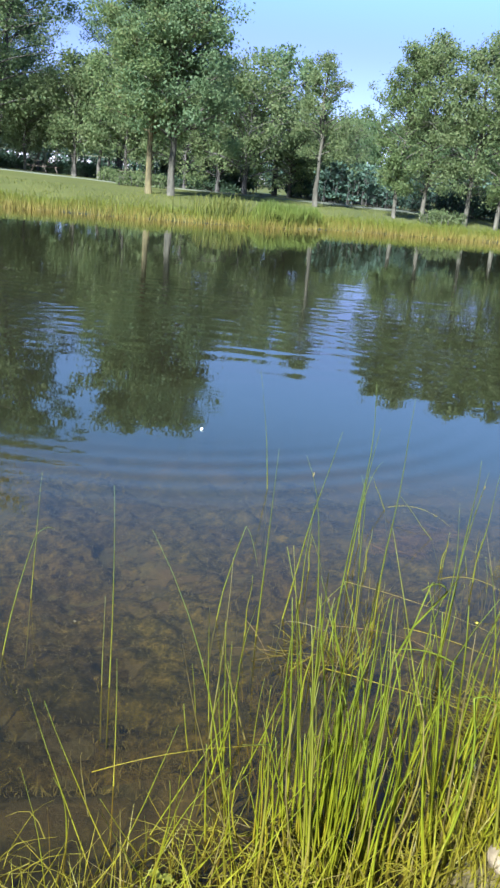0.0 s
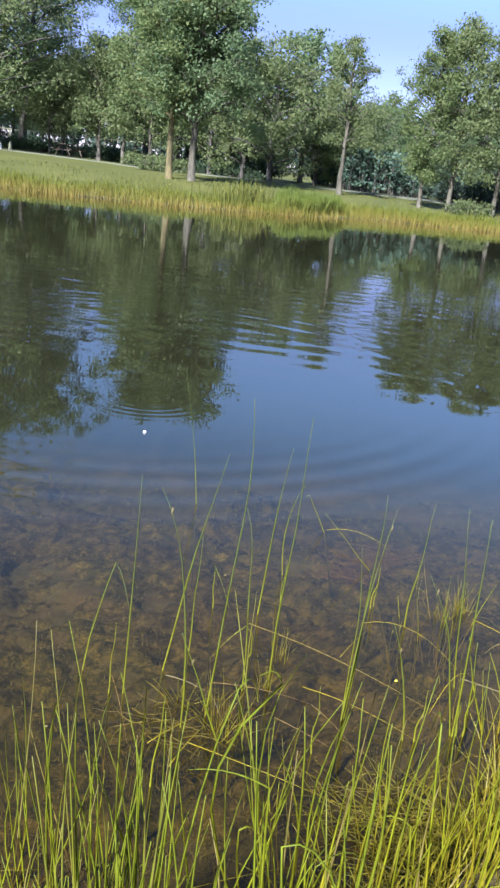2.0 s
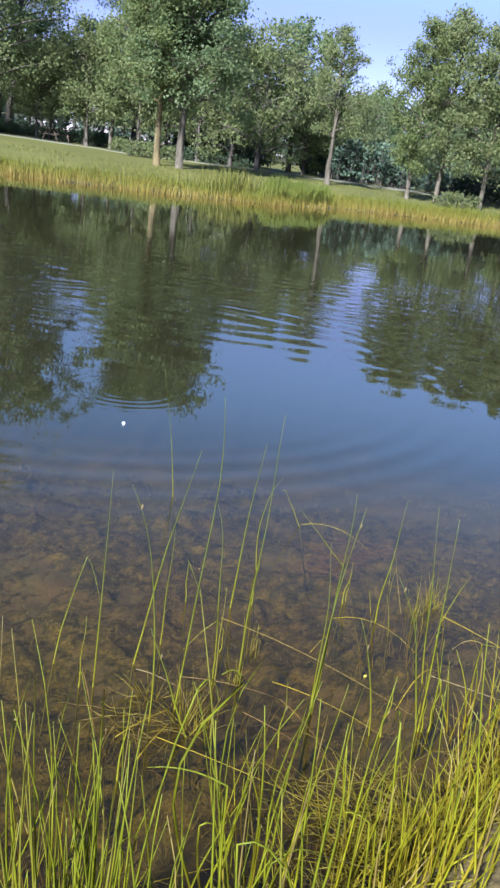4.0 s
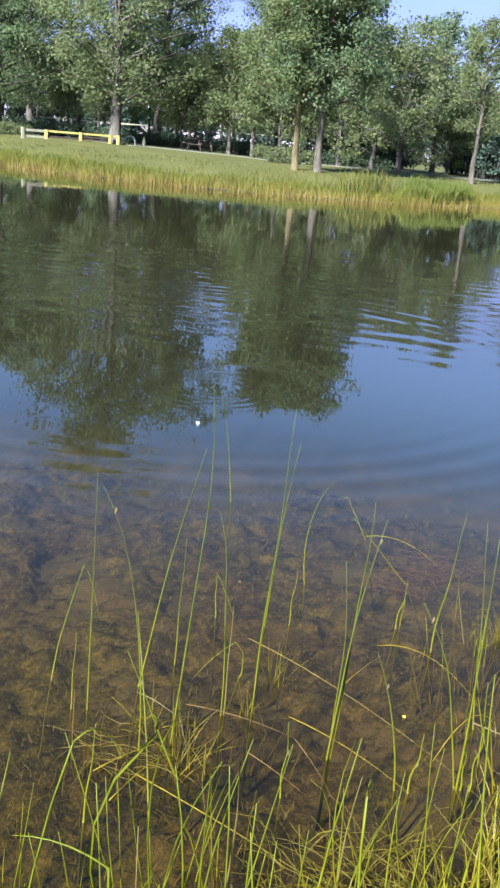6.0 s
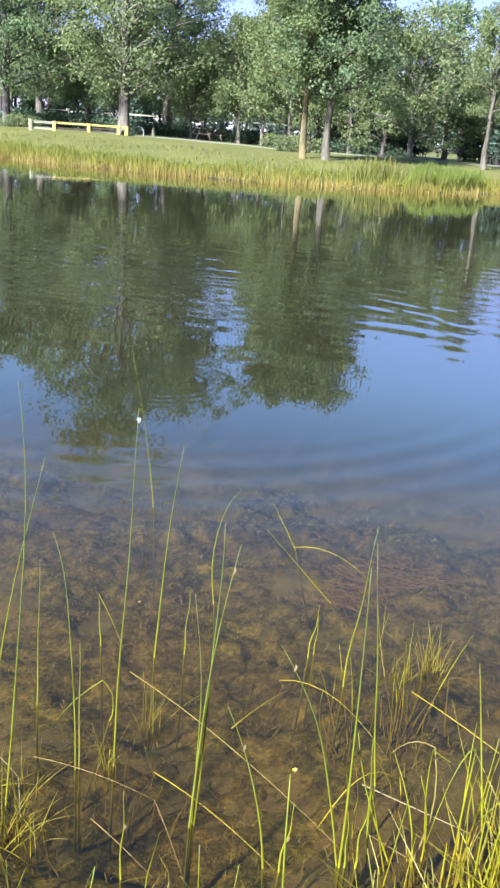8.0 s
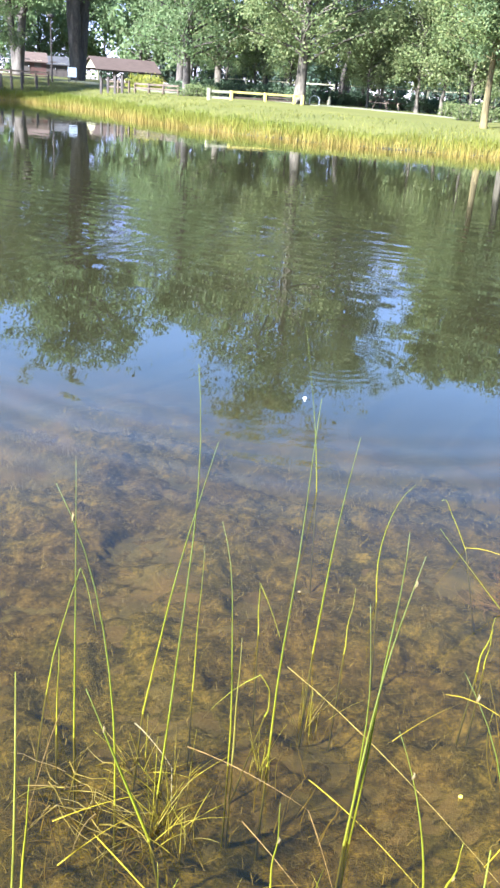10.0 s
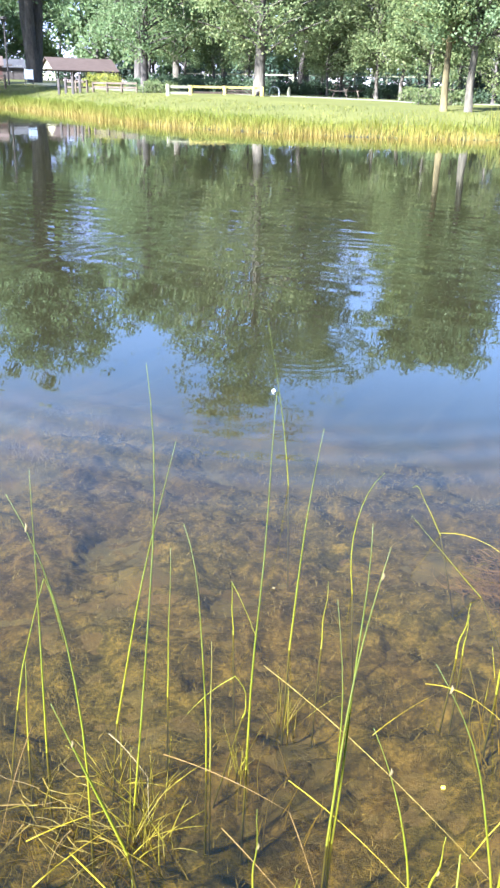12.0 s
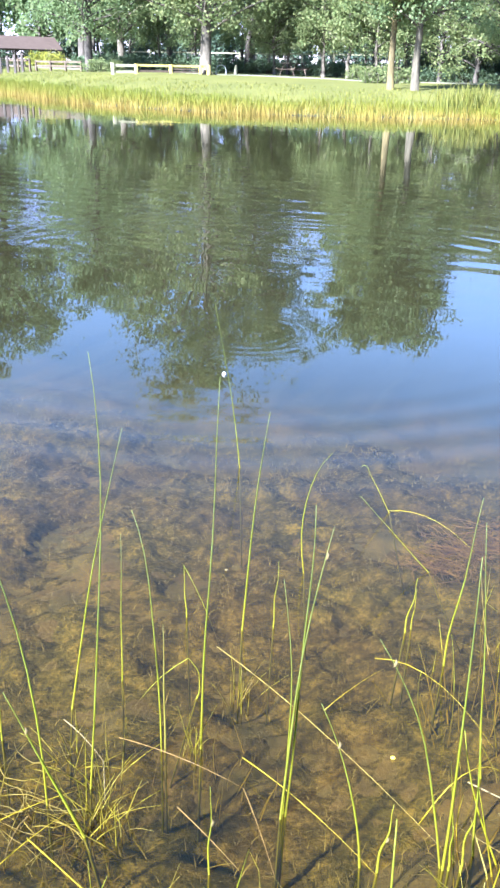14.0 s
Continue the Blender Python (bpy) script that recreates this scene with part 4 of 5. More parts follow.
def build_picnic_table(x, y, turn, scale=1.0):
    """A plank table with a bench on each side, on two pairs of crossed legs."""
    table = thing("picnic_table", x, y, ground_at(x, y), "weathered brown picnic table with two plank benches", "picnic table", "picnic tables", turn)
    for k in range(4):
        part("tabletop_plank", Solid().box(-0.9, 0.9, -0.36 + 0.18 * k, -0.20 + 0.18 * k, 0.72, 0.76).mesh("tabletop_plank", "wood"), table)
    for side in (-1, 1):
        part("bench", Solid().box(-0.9, 0.9, side * 0.68 - 0.13, side * 0.68 + 0.13, 0.42, 0.46).mesh("bench", "wood"), table)
    for k in (-0.65, 0.65):
        for side in (-1, 1):
            part("leg", Solid().tube([(k, side * 0.62, -0.06), (k, side * 0.42, 0.36), (k, side * 0.22, 0.72)], [0.05, 0.05, 0.05], 4).mesh("leg", "wood"), table)
        part("brace", Solid().box(k - 0.03, k + 0.03, -0.78, 0.78, 0.34, 0.42).mesh("brace", "wood"), table)


build_picnic_table(-15.3, 58.9, 70)
build_picnic_table(-8.3, 52.6, 20)
build_painted_fence()
build_timber_fence(-36.3, 58.5, -33.9, 57.6, 3, 0.95)
build_timber_fence(-33.5, 57.75, -28.9, 55.8, 4, 0.7)
build_timber_fence(-50.0, 63.0, -44.2, 62.0, 5, 0.8)
build_bollards()
build_shelter()
build_cabin(-67.9, 87.3, 3.5, 2.6, 1.5, 2.35, 40, "red_wood", "roof_red", "small red-brown wooden cabin with a shingled roof")
build_cabin(-74.6, 84.2, 5.4, 3.0, 1.5, 2.4, 42, "red_wood", "roof_grey", "long dark red cabin with a grey roof")
build_cabin(-71.4, 97.2, 3.0, 2.6, 1.5, 2.3, 40, "wood_dark", "roof_grey", "dark shed with a grey roof behind the tree")
build_small_fittings()

# ---- rushes and grass at the near edge ----


def arc(foot, tip, bow, head, steps=8):
    """Points of a stem from foot to tip that bows sideways, with a slight bend of its own."""
    foot, tip = Vector(foot), Vector(tip)
    own = math.sin(foot.x * 917.3 + foot.y * 531.7 + tip.z * 77.1)
    side = Vector((math.cos(head), math.sin(head), 0.15))
    sway = Vector((math.cos(own * 40), math.sin(own * 40), 0)) * (tip - foot).length * 0.016
    joint = 0.35 + 0.3 * abs(own)
    points = []
    for k in range(steps + 1):
        u = k / steps
        dent = u / joint if u < joint else (1 - u) / (1 - joint)
        points.append(foot.lerp(tip, u) + side * bow * 4 * u * (1 - u) * u ** 0.5 + sway * dent * own * 1.4 + sway * math.sin(7 * u + own * 3) * 0.35 * u)
    return points


def stem_radii(r, steps=8):
    return [0.84 * r * (1.0 - 0.80 * (k / steps) ** 1.2) for k in range(steps + 1)]


def stem_mesh(points, r, mat="rush"):
    return Solid().tube(points, stem_radii(r, len(points) - 1), 4)


def single_rush(foot, tip, bow=0.0, head=0.0, r=0.0036, mat="green_rush", label="lone bright green rush standing in shallow water", name="rush", kink=None, node=0.0):
    """One rush, rooted in the pond floor; kink bends its end over to a second point."""
    x, y = foot
    bed = min(ground_at(x, y), -0.05) - 0.03
    lower = Vector((x, y, 0)) + (Vector((x, y, 0)) - Vector(tip)) * (-bed / max(tip[2], 0.1)) * 0.6
    points = arc((lower.x, lower.y, bed), tip, bow, head)
    if kink:
        points += [Vector(tip).lerp(Vector(kink), k / 4) + Vector((0, 0, 0.02 * k * (4 - k) / 4)) for k in range(1, 5)]
    rush = thing(name, x, y, 0, label, "rush", "rushes in the shallows")
    me = stem_mesh([p - Vector((x, y, 0)) for p in points], r).mesh("stem", mat, True)
    part("stem", me, rush)
    if node:
        p = points[int(len(points) * node)] - Vector((x, y, 0))
        knob = Solid().tube([p + Vector((0, 0, -0.008)), p + Vector((0.002, 0, -0.002)), p + Vector((0.004, 0, 0.005)), p + Vector((0.002, 0, 0.011))], [0.001, 0.0030, 0.0027, 0.0008], 5)
        part("seed_head", knob.mesh("seed_head", "straw"), rush, "pale brown seed head")


single_rush((-0.06, 3.06), (0.02, 3.12, 0.40), 0.02, 3.0, kink=(0.075, 3.1, 0.24))
single_rush((-0.41, 2.53), (-0.43, 2.60, 0.72), 0.01, 1.0)
single_rush((-0.43, 2.54), (-0.43, 2.53, 0.35))
single_rush((-0.82, 2.66), (-0.74, 2.80, 0.42), 0.02, 3.0, kink=(-0.68, 2.85, 0.43))
single_rush((-0.84, 3.1), (-0.80, 3.12, 0.55))
single_rush((0.02, 2.05), (-0.24, 2.12, 0.78), 0.06, 0.3, r=0.0042)
single_rush((-0.05, 2.30), (-0.02, 2.34, 0.62), r=0.0045)


def bent_rush(foot, mid, tip, r, end=None, node=0.0, mat="green_rush"):
    """One rush that curves from its foot at the water through mid to its tip; end bends the tip over."""
    x, y = foot
    base, mid, tip = Vector((x, y, 0)), Vector(mid), Vector(tip)
    bed = min(ground_at(x, y), -0.05) - 0.03
    pull = 2 * mid - (base + tip) / 2
    start = base + (base - pull) * (bed / pull.z) * -0.5
    own = math.sin(x * 917.3 + y * 531.7)
    points = [Vector((start.x, start.y, bed))]
    for k in range(9):
        u = k / 8
        points.append(base * (1 - u) ** 2 + pull * 2 * u * (1 - u) + tip * u * u + Vector((own, -own, 0)) * 0.004 * math.sin(9 * u + own))
    if end:
        points += [tip.lerp(Vector(end), k / 4) + Vector((0, 0, 0.02 * k * (4 - k) / 4)) for k in range(1, 5)]
    rush = thing("rush", x, y, 0, "bent green rush standing in shallow water" if end else "slender green rush standing in shallow water", "rush", "rushes in the shallows")
    part("stem", stem_mesh([p - base for p in points], r).mesh("stem", mat, True), rush)
    if node:
        p = points[1 + int(8 * node)] - base
        knob = Solid().tube([p + Vector((0, 0, -0.008)), p + Vector((0.002, 0, -0.002)), p + Vector((0.004, 0, 0.005)), p + Vector((0.002, 0, 0.011))], [0.001, 0.0030, 0.0027, 0.0008], 5)
        part("seed_head", knob.mesh("seed_head", "straw"), rush, "pale brown seed head")


bent_rush((0.199, 3.132), (0.279, 3.159, 0.452), (0.358, 3.186, 0.805), 0.0042)
bent_rush((0.373, 2.911), (0.431, 2.930, 0.677), (0.431, 2.931, 1.068), 0.0040)
bent_rush((0.272, 3.278), (0.280, 3.281, 0.232), (0.288, 3.284, 0.465), 0.0034)
bent_rush((0.093, 2.971), (0.103, 2.976, 0.425), (0.110, 2.979, 0.777), 0.0040)
bent_rush((0.304, 2.833), (0.284, 2.823, 0.483), (0.201, 2.785, 0.821), 0.0038, node=0.92)
bent_rush((0.481, 3.073), (0.473, 3.070, 0.421), (0.439, 3.059, 0.675), 0.0036)
bent_rush((0.491, 3.077), (0.493, 3.078, 0.189), (0.495, 3.078, 0.378), 0.0044)
bent_rush((0.569, 3.116), (0.591, 3.123, 0.476), (0.616, 3.132, 0.976), 0.0044)
bent_rush((0.509, 3.606), (0.539, 3.616, 0.420), (0.572, 3.627, 0.712), 0.0042)
bent_rush((0.598, 3.978), (0.596, 3.977, 0.272), (0.668, 4.002, 0.443), 0.0032)
bent_rush((0.821, 2.973), (0.852, 2.983, 0.449), (0.896, 2.999, 0.755), 0.0044, node=0.90)
bent_rush((0.828, 2.984), (0.852, 2.992, 0.485), (0.860, 2.995, 0.798), 0.0042)
bent_rush((0.821, 2.990), (0.828, 2.992, 0.335), (0.807, 2.985, 0.625), 0.0030)
bent_rush((0.591, 3.652), (0.597, 3.654, 0.116), (0.603, 3.656, 0.231), 0.0030)
bent_rush((0.972, 3.767), (0.984, 3.771, 0.094), (0.997, 3.775, 0.189), 0.0036)
bent_rush((0.989, 3.788), (0.992, 3.789, 0.070), (0.995, 3.790, 0.141), 0.0030)
bent_rush((1.102, 3.649), (1.120, 3.655, 0.218), (1.151, 3.666, 0.536), 0.0042)
bent_rush((1.176, 2.966), (1.116, 2.946, 0.335), (1.017, 2.912, 0.585), 0.0036, node=0.90)
bent_rush((1.017, 2.907), (0.984, 2.896, 0.227), (0.919, 2.874, 0.441), 0.0040, node=0.75)
bent_rush((1.052, 2.910), (1.064, 2.914, 0.093), (1.076, 2.918, 0.186), 0.0042, node=0.60)
bent_rush((1.185, 2.960), (1.183, 2.959, 0.359), (1.172, 2.956, 0.773), 0.0048)
bent_rush((1.196, 2.964), (1.195, 2.964, 0.065), (1.193, 2.963, 0.130), 0.0042)
bent_rush((0.718, 2.788), (0.722, 2.789, 0.118), (0.725, 2.791, 0.236), 0.0036, node=0.70)
bent_rush((1.243, 3.019), (1.232, 3.015, 0.163), (1.222, 3.012, 0.326), 0.0042)
bent_rush((1.218, 2.971), (1.225, 2.973, 0.101), (1.232, 2.976, 0.201), 0.0042)
bent_rush((1.239, 3.250), (1.207, 3.239, 0.329), (1.170, 3.227, 0.698), 0.0036)
bent_rush((0.325, 3.612), (0.322, 3.611, 0.092), (0.319, 3.610, 0.187), 0.0034, end=(0.422, 3.645, -0.109))
bent_rush((0.490, 3.282), (0.501, 3.286, 0.066), (0.474, 3.276, 0.129), 0.0030, end=(0.333, 3.229, -0.033))
bent_rush((0.795, 4.501), (0.759, 4.489, 0.076), (0.715, 4.474, 0.165), 0.0030, end=(0.680, 4.462, 0.192))
bent_rush((0.994, 4.130), (0.883, 4.092, 0.134), (0.758, 4.050, 0.287), 0.0026)
bent_rush((0.428, 2.782), (0.363, 2.760, 0.197), (0.297, 2.738, 0.394), 0.0052, node=0.80)
bent_rush((0.045, 2.961), (0.051, 2.964, 0.133), (0.058, 2.967, 0.267), 0.0034)
bent_rush((0.257, 2.554), (0.270, 2.560, 0.147), (0.283, 2.566, 0.294), 0.0048)
bent_rush((0.125, 4.676), (0.094, 4.665, 0.293), (0.027, 4.643, 0.708), 0.0036)


def fallen_rush(a, b, sag, r=0.0019, mat="rush"):
    """A dead rush that lies over the water."""
    a, b = Vector(a), Vector(b)
    points = [a.lerp(b, k / 7) + Vector((0, 0, sag * 4 * k / 7 * (1 - k / 7))) for k in range(8)]
    tagged(new("fallen_rush", Solid().tube([p - a for p in points], stem_radii(r, 7), 4).mesh("fallen_rush", mat, True)), "fallen dry rush lying across the shallows", "rush", "fallen rushes").location = a


fallen_rush((0.48, 3.47, 0.03), (1.21, 2.96, 0.03), 0.03, 0.0021)
fallen_rush((0.69, 3.09, 0.03), (1.06, 2.88, 0.02), 0.02, 0.0021)
fallen_rush((1.21, 3.07, 0.15), (1.62, 3.02, 0.08), 0.0, 0.0026, "straw")
fallen_rush((0.34, 2.70, 0.05), (1.0, 2.42, 0.05), 0.01, 0.0022)
fallen_rush((0.38, 3.05, 0.03), (0.72, 3.01, 0.02), 0.015, 0.0022, "dead_rush")
fallen_rush((0.72, 3.01, 0.02), (0.86, 2.81, 0.01), 0.01, 0.0020, "dead_rush")
fallen_rush((0.60, 2.90, 0.03), (0.79, 2.80, 0.01), 0.005, 0.0020, "dead_rush")
fallen_rush((0.05, 2.98, 0.06), (0.16, 2.70, 0.02), 0.02, 0.0022, "dead_rush")
fallen_rush((0.92, 3.56, 0.04), (1.26, 3.34, 0.02), 0.07)
fallen_rush((1.12, 3.05, 0.01), (1.30, 3.22, 0.05), 0.09, 0.0022)
fallen_rush((0.83, 3.34, 0.01), (0.95, 3.55, 0.02), 0.01, 0.0016)
fallen_rush((0.22, 3.06, 0.03), (0.39, 2.95, 0.05), 0.01, 0.0024, "straw")
fallen_rush((0.39, 2.95, 0.05), (0.44, 2.86, 0.01), 0.0, 0.0018, "straw")
fallen_rush((0.80, 4.44, 0.04), (1.13, 4.30, 0.01), 0.05)
fallen_rush((0.30, 2.62, 0.02), (0.38, 2.81, 0.03), 0.01, 0.0024)
fallen_rush((0.22, 2.71, 0.02), (0.37, 2.87, 0.03), 0.01, 0.0024)
fallen_rush((-0.35, 1.95, 0.12), (0.10, 2.02, 0.20), 0.02, mat="rush")
fallen_rush((0.20, 1.98, 0.10), (0.75, 2.30, 0.05), 0.03)
fallen_rush((1.30, 3.40, 0.20), (1.80, 3.15, 0.05), 0.02)


def rush_clump(seed, x, y, rx, ry, count, loose, low, high, tilt, r, label, mat="rush"):
    """Many rushes from one root stock; the front ones as single stems, the rest in one mesh."""
    rng = np.random.default_rng(seed)
    clump = thing("rush_clump", x, y, ground_at(x, y), label, "rushes", "rush clumps at the water's edge")
    z0 = ground_at(x, y)
    rest = Solid()
    for i in range(count):
        px, py = rng.normal(0, rx), rng.normal(0, ry)
        bed = max(ground_at(x + px, y + py), -0.3) - z0 - 0.03
        tall = rng.uniform(low, high) * (1 - 0.25 * min(1, (px / (2.2 * rx)) ** 2))
        head = rng.uniform(0, 6.283)
        lean = abs(rng.normal(0, tilt)) * tall
        tip = (px * 1.25 + math.cos(head) * lean, py * 1.1 + math.sin(head) * lean, bed + tall)
        points = arc((px, py, bed), tip, rng.normal(0, 0.035) * tall * 2, rng.uniform(0, 6.283), 7)
        if rng.uniform() < 0.10:
            turn, span, fall = rng.uniform(0, 6.283), rng.uniform(0.06, 0.16), rng.uniform(-0.6, 1.4)
            end = points[-1]
            rise = (points[-1] - points[-2]).normalized()
            for k in range(1, 6):
                u = k / 5
                points.append(end + rise * span * 0.5 * u * (1 - u) + Vector((math.cos(turn), math.sin(turn), -fall * u)) * span * u)
        thick = r * rng.uniform(0.65, 1.25)
        if i < loose:
            part("stem", Solid().tube(points, stem_radii(thick, len(points) - 1), 4).mesh("stem", mat, True), clump)
        else:
            rest.tube(points, stem_radii(thick, len(points) - 1), 3)
    if rest.v:
        tagged(part("stem_mass", mesh_of("stem_mass", rest.v, rest.f, mat, True), clump), kind="stuff")


rush_clump(61, 0.30, 1.82, 0.085, 0.07, 99, 60, 0.42, 0.98, 0.11, 0.0050, "tall dense clump of bright green rushes at the bank")
rush_clump(60, 0.22, 1.90, 0.20, 0.10, 23, 16, 0.30, 0.90, 0.16, 0.0046, "scattered tall rushes beside the dense clump")
rush_clump(62, 0.68, 2.00, 0.10, 0.10, 43, 28, 0.40, 0.90, 0.16, 0.0050, "leaning clump of bright green rushes at the bank")
rush_clump(59, 1.02, 2.22, 0.13, 0.11, 41, 26, 0.30, 0.75, 0.24, 0.0044, "leaning clump of bright green rushes at the bank")
rush_clump(63, -0.16, 1.74, 0.15, 0.07, 39, 24, 0.18, 0.55, 0.55, 0.0031, "thin straggling rushes at the water's edge")
rush_clump(64, 1.42, 3.02, 0.14, 0.12, 41, 24, 0.20, 0.55, 0.22, 0.0042, "loose clump of green rushes by the muddy margin")
rush_clump(65, 1.25, 3.68, 0.10, 0.10, 34, 16, 0.12, 0.50, 0.25, 0.0032, "fine green rushes rising from the shallows")
rush_clump(66, 0.10, 2.25, 0.14, 0.12, 19, 14, 0.30, 0.70, 0.16, 0.0044, "scattered tall rushes in the shallows")
rush_clump(67, 0.75, 2.45, 0.20, 0.08, 9, 8, 0.25, 0.60, 0.18, 0.0042, "scattered upright rushes near the bank")
rush_clump(68, 0.52, 3.25, 0.10, 0.10, 14, 8, 0.05, 0.22, 0.30, 0.0026, "short fine shoots half under the water")
rush_clump(69, 0.20, 2.90, 0.09, 0.06, 30, 12, 0.06, 0.20, 0.40, 0.0026, "short fine shoots half under the water")


def grass_mat(seed, x, y, rx, ry, count, reach, label, afloat=True, mat="tuft", top=0.035):
    """Matted thin grass, lying over in all directions."""
    rng = np.random.default_rng(seed)
    solid = Solid()
    z0 = max(ground_at(x, y), 0.012) if afloat else ground_at(x, y)
    flow = rng.uniform(0, 6.283)
    for i in range(count):
        px, py = rng.normal(0, rx), rng.normal(0, ry)
        head, span = rng.choice((flow, flow + 3.0)) + rng.normal(0, 0.9), reach * rng.uniform(0.35, 1.25)
        rise, bend = top * rng.uniform(0.0, 1.0) ** 1.5, rng.normal(0, 0.5)
        bed = 0.0 if afloat else ground_at(x + px, y + py) + max(float(moss_depth(x + px, y + py)), 0.0) + 0.01 - z0
        bed += rng.uniform(-0.012, 0.02)
        points = []
        for u in (0, 0.25, 0.5, 0.75, 1.0):
            way = head + bend * u
            points.append((px + math.cos(way) * span * u, py + math.sin(way) * span * u, bed + rise * 3.2 * u * (1.1 - u) + rng.normal(0, 0.003)))
        solid.tube(points, stem_radii(0.0021 * rng.uniform(0.6, 1.35), 4), 3)
    ob = new("grass_mat", mesh_of("grass_mat", solid.v, solid.f, mat, True))
    ob.location = (x, y, z0)
    tagged(ob, label, "grass", kind="stuff")


def grass_tuft(seed, x, y, count, low, high, spread, label, mat="tuft", r=0.0021):
    """A tuft of thin straight blades that fan out from one root."""
    rng = np.random.default_rng(seed)
    z0 = max(ground_at(x, y), -0.015)
    tuft = thing("grass_tuft", x, y, z0, label, "grass", "grass tufts in the shallows")
    for i in range(count):
        head, tilt = rng.uniform(0, 6.283), min(abs(rng.normal(0, spread)), 1.45)
        span = rng.uniform(low, high)
        px, py = rng.normal(0, 0.02), rng.normal(0, 0.02)
        points = []
        for u in (0, 0.25, 0.5, 0.75, 1.0):
            lean = tilt * (0.85 + 0.3 * u)
            points.append((px + math.cos(head) * math.sin(lean) * span * u, py + math.sin(head) * math.sin(lean) * span * u, -0.02 + math.cos(lean) * span * u))
        part("blade", Solid().tube(points, stem_radii(r * rng.uniform(0.6, 1.3), 4), 3).mesh("blade", mat, True), tuft)


def build_bank_grass():
    """Short upright grass along the near bank."""
    rng = np.random.default_rng(91)
    n = 5200
    x = rng.uniform(-0.9, 2.2, n)
    y = near_shore(x) + rng.normal(-0.06, 0.13, n)
    keep = rng.uniform(-0.6, 1, n) < rough_ground(x * 4, y * 4, 35) + np.interp(x, (0.0, 0.4), (-0.15, 0.3))
    x, y = x[keep], y[keep]
    quads = blade_quads(rng, x, y, ground_height(x, y) - 0.01, rng.uniform(0.05, 0.24, len(x)), rng.uniform(0.003, 0.006, len(x)), 0.4)
    n = 11000
    wide = rng.uniform(-5.0, 6.0, n)
    back = near_shore(wide) - 0.15 - 3.6 * rng.uniform(0, 1, n) ** 1.2
    keep = rng.uniform(-0.8, 1, n) < rough_ground(wide * 2.5, back * 2.5, 36) + 0.3
    wide, back = wide[keep], back[keep]
    more = blade_quads(rng, wide, back, ground_height(wide, back) - 0.01, rng.uniform(0.02, 0.07, len(wide)), rng.uniform(0.004, 0.009, len(wide)), 0.6)
    quads = np.concatenate([quads, more])
    tagged(new("bank_grass", quad_mesh("bank_grass", quads, "tuft")), "short yellow-green grass along the water's edge", "grass", kind="stuff")


build_bank_grass()
grass_tuft(71, 0.43, 2.82, 26, 0.10, 0.24, 0.75, "yellow-green grass tuft fanning out at the water's surface")
grass_tuft(79, 0.50, 2.82, 8, 0.08, 0.17, 1.0, "yellow-green grass tuft fanning out at the water's surface")
grass_tuft(80, 0.40, 2.93, 16, 0.08, 0.20, 0.6, "thin olive grass tuft standing in the shallows")
grass_tuft(84, 0.28, 2.97, 14, 0.06, 0.18, 0.7, "thin olive grass tuft standing in the shallows")
grass_tuft(85, 0.62, 3.30, 14, 0.08, 0.20, 0.28, "thin olive grass tuft standing in the shallows", r=0.0014)
grass_tuft(86, 1.36, 3.83, 50, 0.06, 0.19, 0.8, "fine fresh green grass tuft rising from the water", r=0.0015)
grass_tuft(87, 1.27, 3.76, 26, 0.06, 0.16, 1.1, "fine fresh green grass tuft rising from the water", r=0.0015)
grass_tuft(88, 0.56, 3.10, 14, 0.06, 0.20, 0.28, "thin olive grass tuft standing in the shallows", r=0.0016)
grass_tuft(89, 1.15, 2.50, 60, 0.08, 0.22, 0.9, "yellow-green grass tuft on the bank")
grass_tuft(90, 0.92, 2.38, 46, 0.08, 0.22, 0.9, "yellow-green grass tuft on the bank")
grass_mat(75, 0.30, 2.92, 0.10, 0.06, 60, 0.16, "matted olive grass lying in the shallows", False, "straw_grass", 0.10)
grass_mat(82, 0.24, 2.80, 0.09, 0.05, 34, 0.15, "matted golden-green grass afloat beside the tuft", mat="straw_grass", top=0.015)
grass_mat(72, 1.10, 2.46, 0.16, 0.08, 460, 0.24, "thick matted yellow-green grass on the bank", top=0.06)
grass_mat(73, 0.35, 1.80, 0.25, 0.08, 300, 0.20, "matted yellow grass at the foot of the rushes", top=0.06)
grass_mat(74, 0.95, 2.05, 0.18, 0.10, 300, 0.22, "matted yellow grass at the foot of the rushes", top=0.06)
grass_mat(76, 1.55, 2.85, 0.14, 0.08, 50, 0.16, "thin dry grass on the muddy margin", mat="dead_rush")
grass_mat(77, -0.30, 1.60, 0.25, 0.08, 110, 0.18, "thin grass at the water's edge", top=0.06)
for seed, x, y in ((78, 1.06, 5.03), (83, 1.01, 4.86), (92, 1.20, 5.12)):
    grass_mat(seed, x, y, 0.09, 0.08, 230, 0.16, "drowned straw lying in a pale patch under the water", False, "drowned_straw", 0.015)


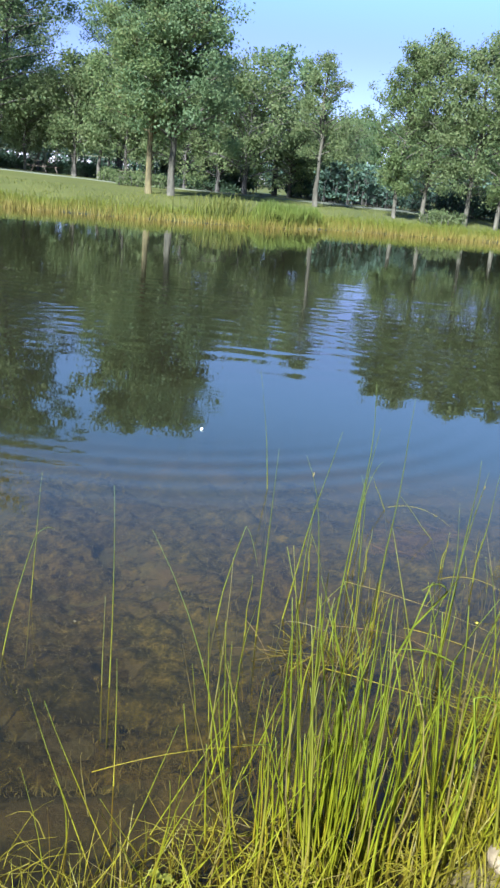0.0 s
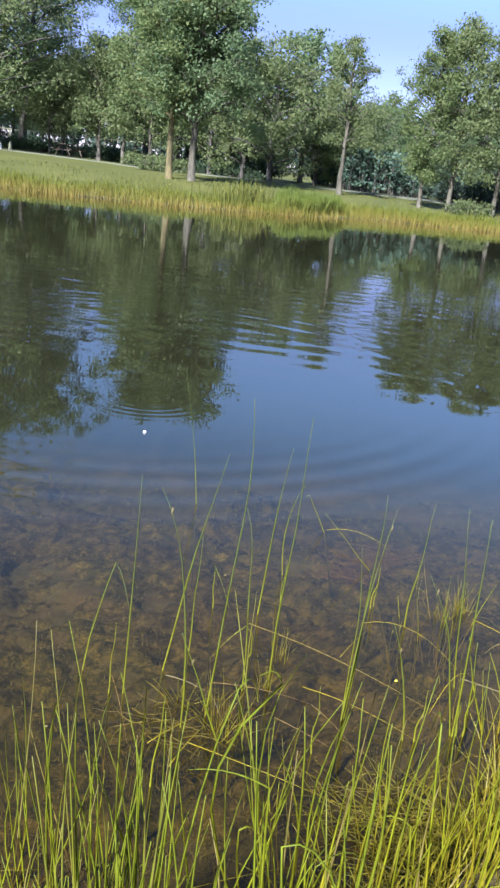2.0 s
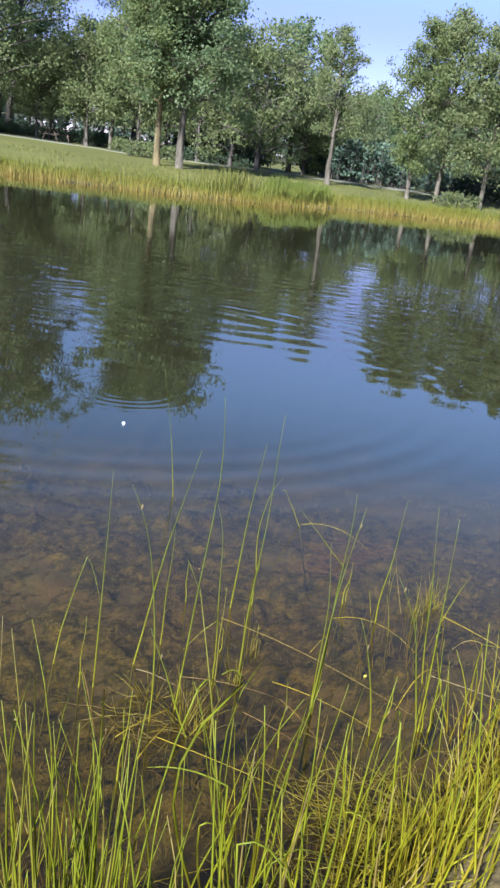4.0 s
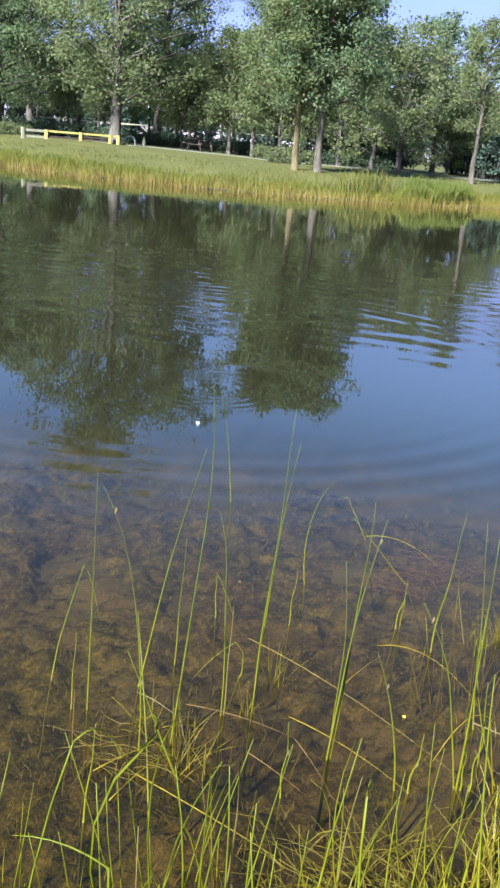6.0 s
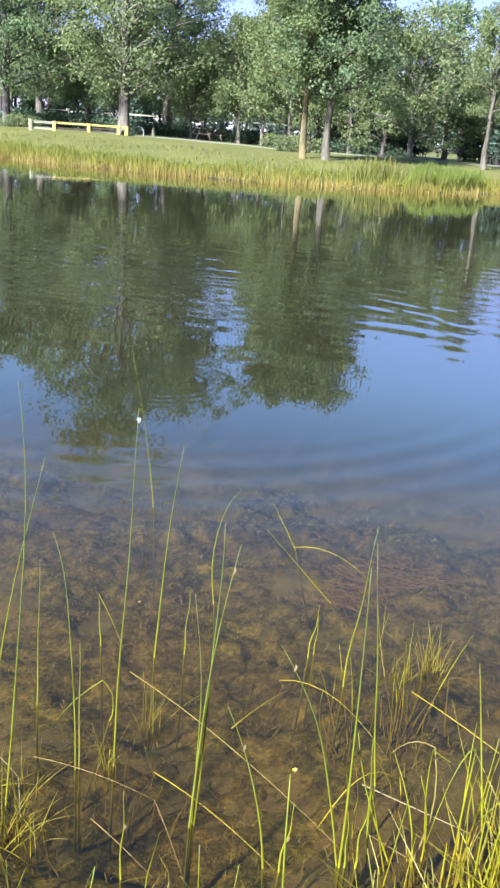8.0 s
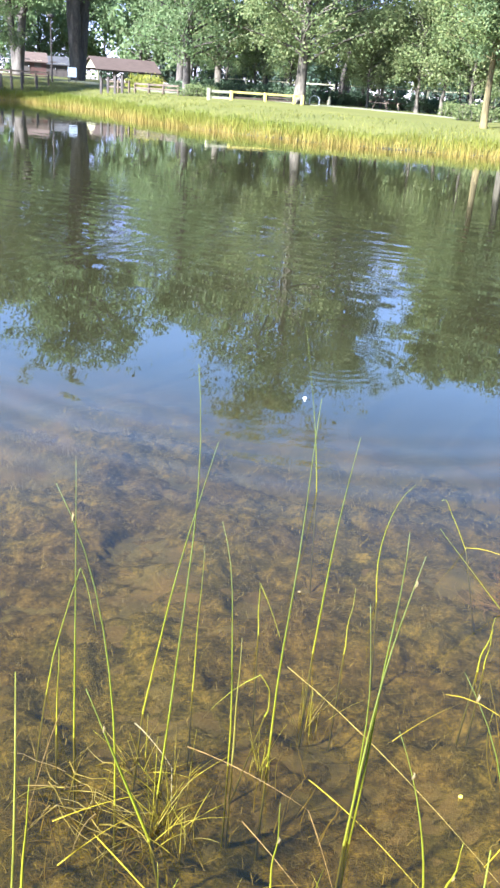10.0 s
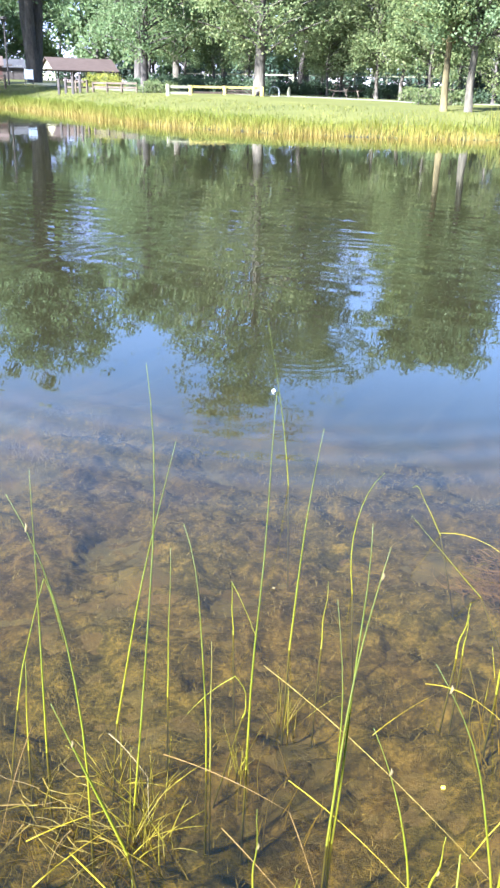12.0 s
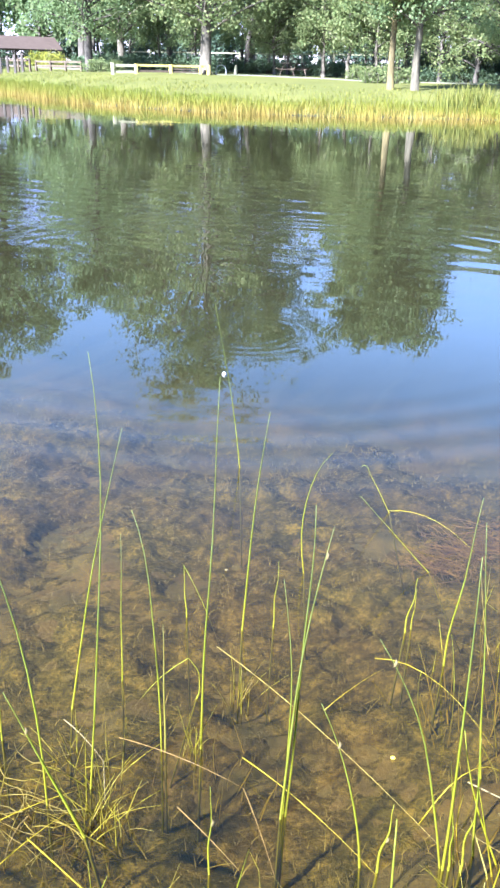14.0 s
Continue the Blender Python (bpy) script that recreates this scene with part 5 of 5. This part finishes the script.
def build_small_things():
    stone = bmesh.new()
    bmesh.ops.create_icosphere(stone, subdivisions=3, radius=0.058)
    for v in stone.verts:
        v.co *= 1 + 0.18 * noise.noise(v.co * 9)
        v.co.z *= 0.6
    me = bpy.data.meshes.new("stone")
    stone.to_mesh(me)
    stone.free()
    me.materials.append(MAT["stone"])
    tagged(new("stone", me), "rounded buff stone lying on the bank", "stone").location = (0.765, 1.80, ground_at(0.765, 1.80) + 0.028)
    ball = bmesh.new()
    bmesh.ops.create_uvsphere(ball, u_segments=24, v_segments=16, radius=0.010)
    for v in ball.verts:
        v.co *= 1.04 if abs(v.co.z) < 0.002 else 1.0
    me = bpy.data.meshes.new("fishing_float")
    ball.to_mesh(me)
    ball.free()
    me.materials.append(MAT["plastic"])
    me.polygons.foreach_set("use_smooth", [True] * len(me.polygons))
    tagged(new("fishing_float", me), "small round white fishing float on the water", "float").location = (-0.35, 5.77, 0.005)
    rng = np.random.default_rng(81)
    for x, y in ((1.03, 3.24), (-0.1, 2.75), (-0.62, 2.95), (0.35, 3.9)):
        pts = [(0.005 * math.cos(a) * rng.uniform(0.7, 1.2), 0.0045 * math.sin(a) * rng.uniform(0.7, 1.2)) for a in np.linspace(0, 5.6, 9)]
        solid = Solid()
        solid.add([(p, q, 0.001) for p, q in pts] + [(p, q, 0.004) for p, q in pts], [tuple(reversed(range(9))), tuple(range(9, 18))] + [(i, (i + 1) % 9, 9 + (i + 1) % 9, 9 + i) for i in range(9)])
        tagged(new("petal", solid.mesh("petal", "petal" if x > 1 else "straw")), "small yellow petal floating on the water" if x > 1 else "small pale leaf scrap floating on the water", "petal").location = (x, y, 0.002)


build_small_things()


def leafy_weed(x, y, seed):
    """A seedling with a few broad leaves on one stalk."""
    rng = np.random.default_rng(seed)
    weed = thing("leafy_weed", x, y, ground_at(x, y), "small broad-leaved green weed among the rushes", "weed")
    part("stalk", Solid().tube([(0, 0, -0.02), (0.004, 0, 0.06), (0.008, 0.004, 0.11)], [0.003, 0.0025, 0.002], 5).mesh("stalk", "rush", True), weed)
    for i in range(6):
        head, z = i * 2.3 + rng.uniform(-0.3, 0.3), 0.03 + 0.016 * i
        way, side = Vector((math.cos(head), math.sin(head), 0.7)).normalized(), Vector((-math.sin(head), math.cos(head), 0))
        long, wide = rng.uniform(0.035, 0.055), rng.uniform(0.010, 0.015)
        verts, faces = [], []
        for k in range(6):
            u = k / 5
            mid = Vector((0.004, 0, z)) + way * long * u - Vector((0, 0, 0.02 * u * u))
            w = wide * math.sin(math.pi * (0.08 + 0.88 * u))
            verts += [mid - side * w + Vector((0, 0, 0.003)), mid, mid + side * w + Vector((0, 0, 0.003))]
            if k:
                a = 3 * (k - 1)
                faces += [(a, a + 1, a + 4, a + 3), (a + 1, a + 2, a + 5, a + 4)]
        part("leaf", mesh_of("leaf", verts, faces, "leaf_yellow", True), weed)


leafy_weed(-0.12, 1.66, 95)
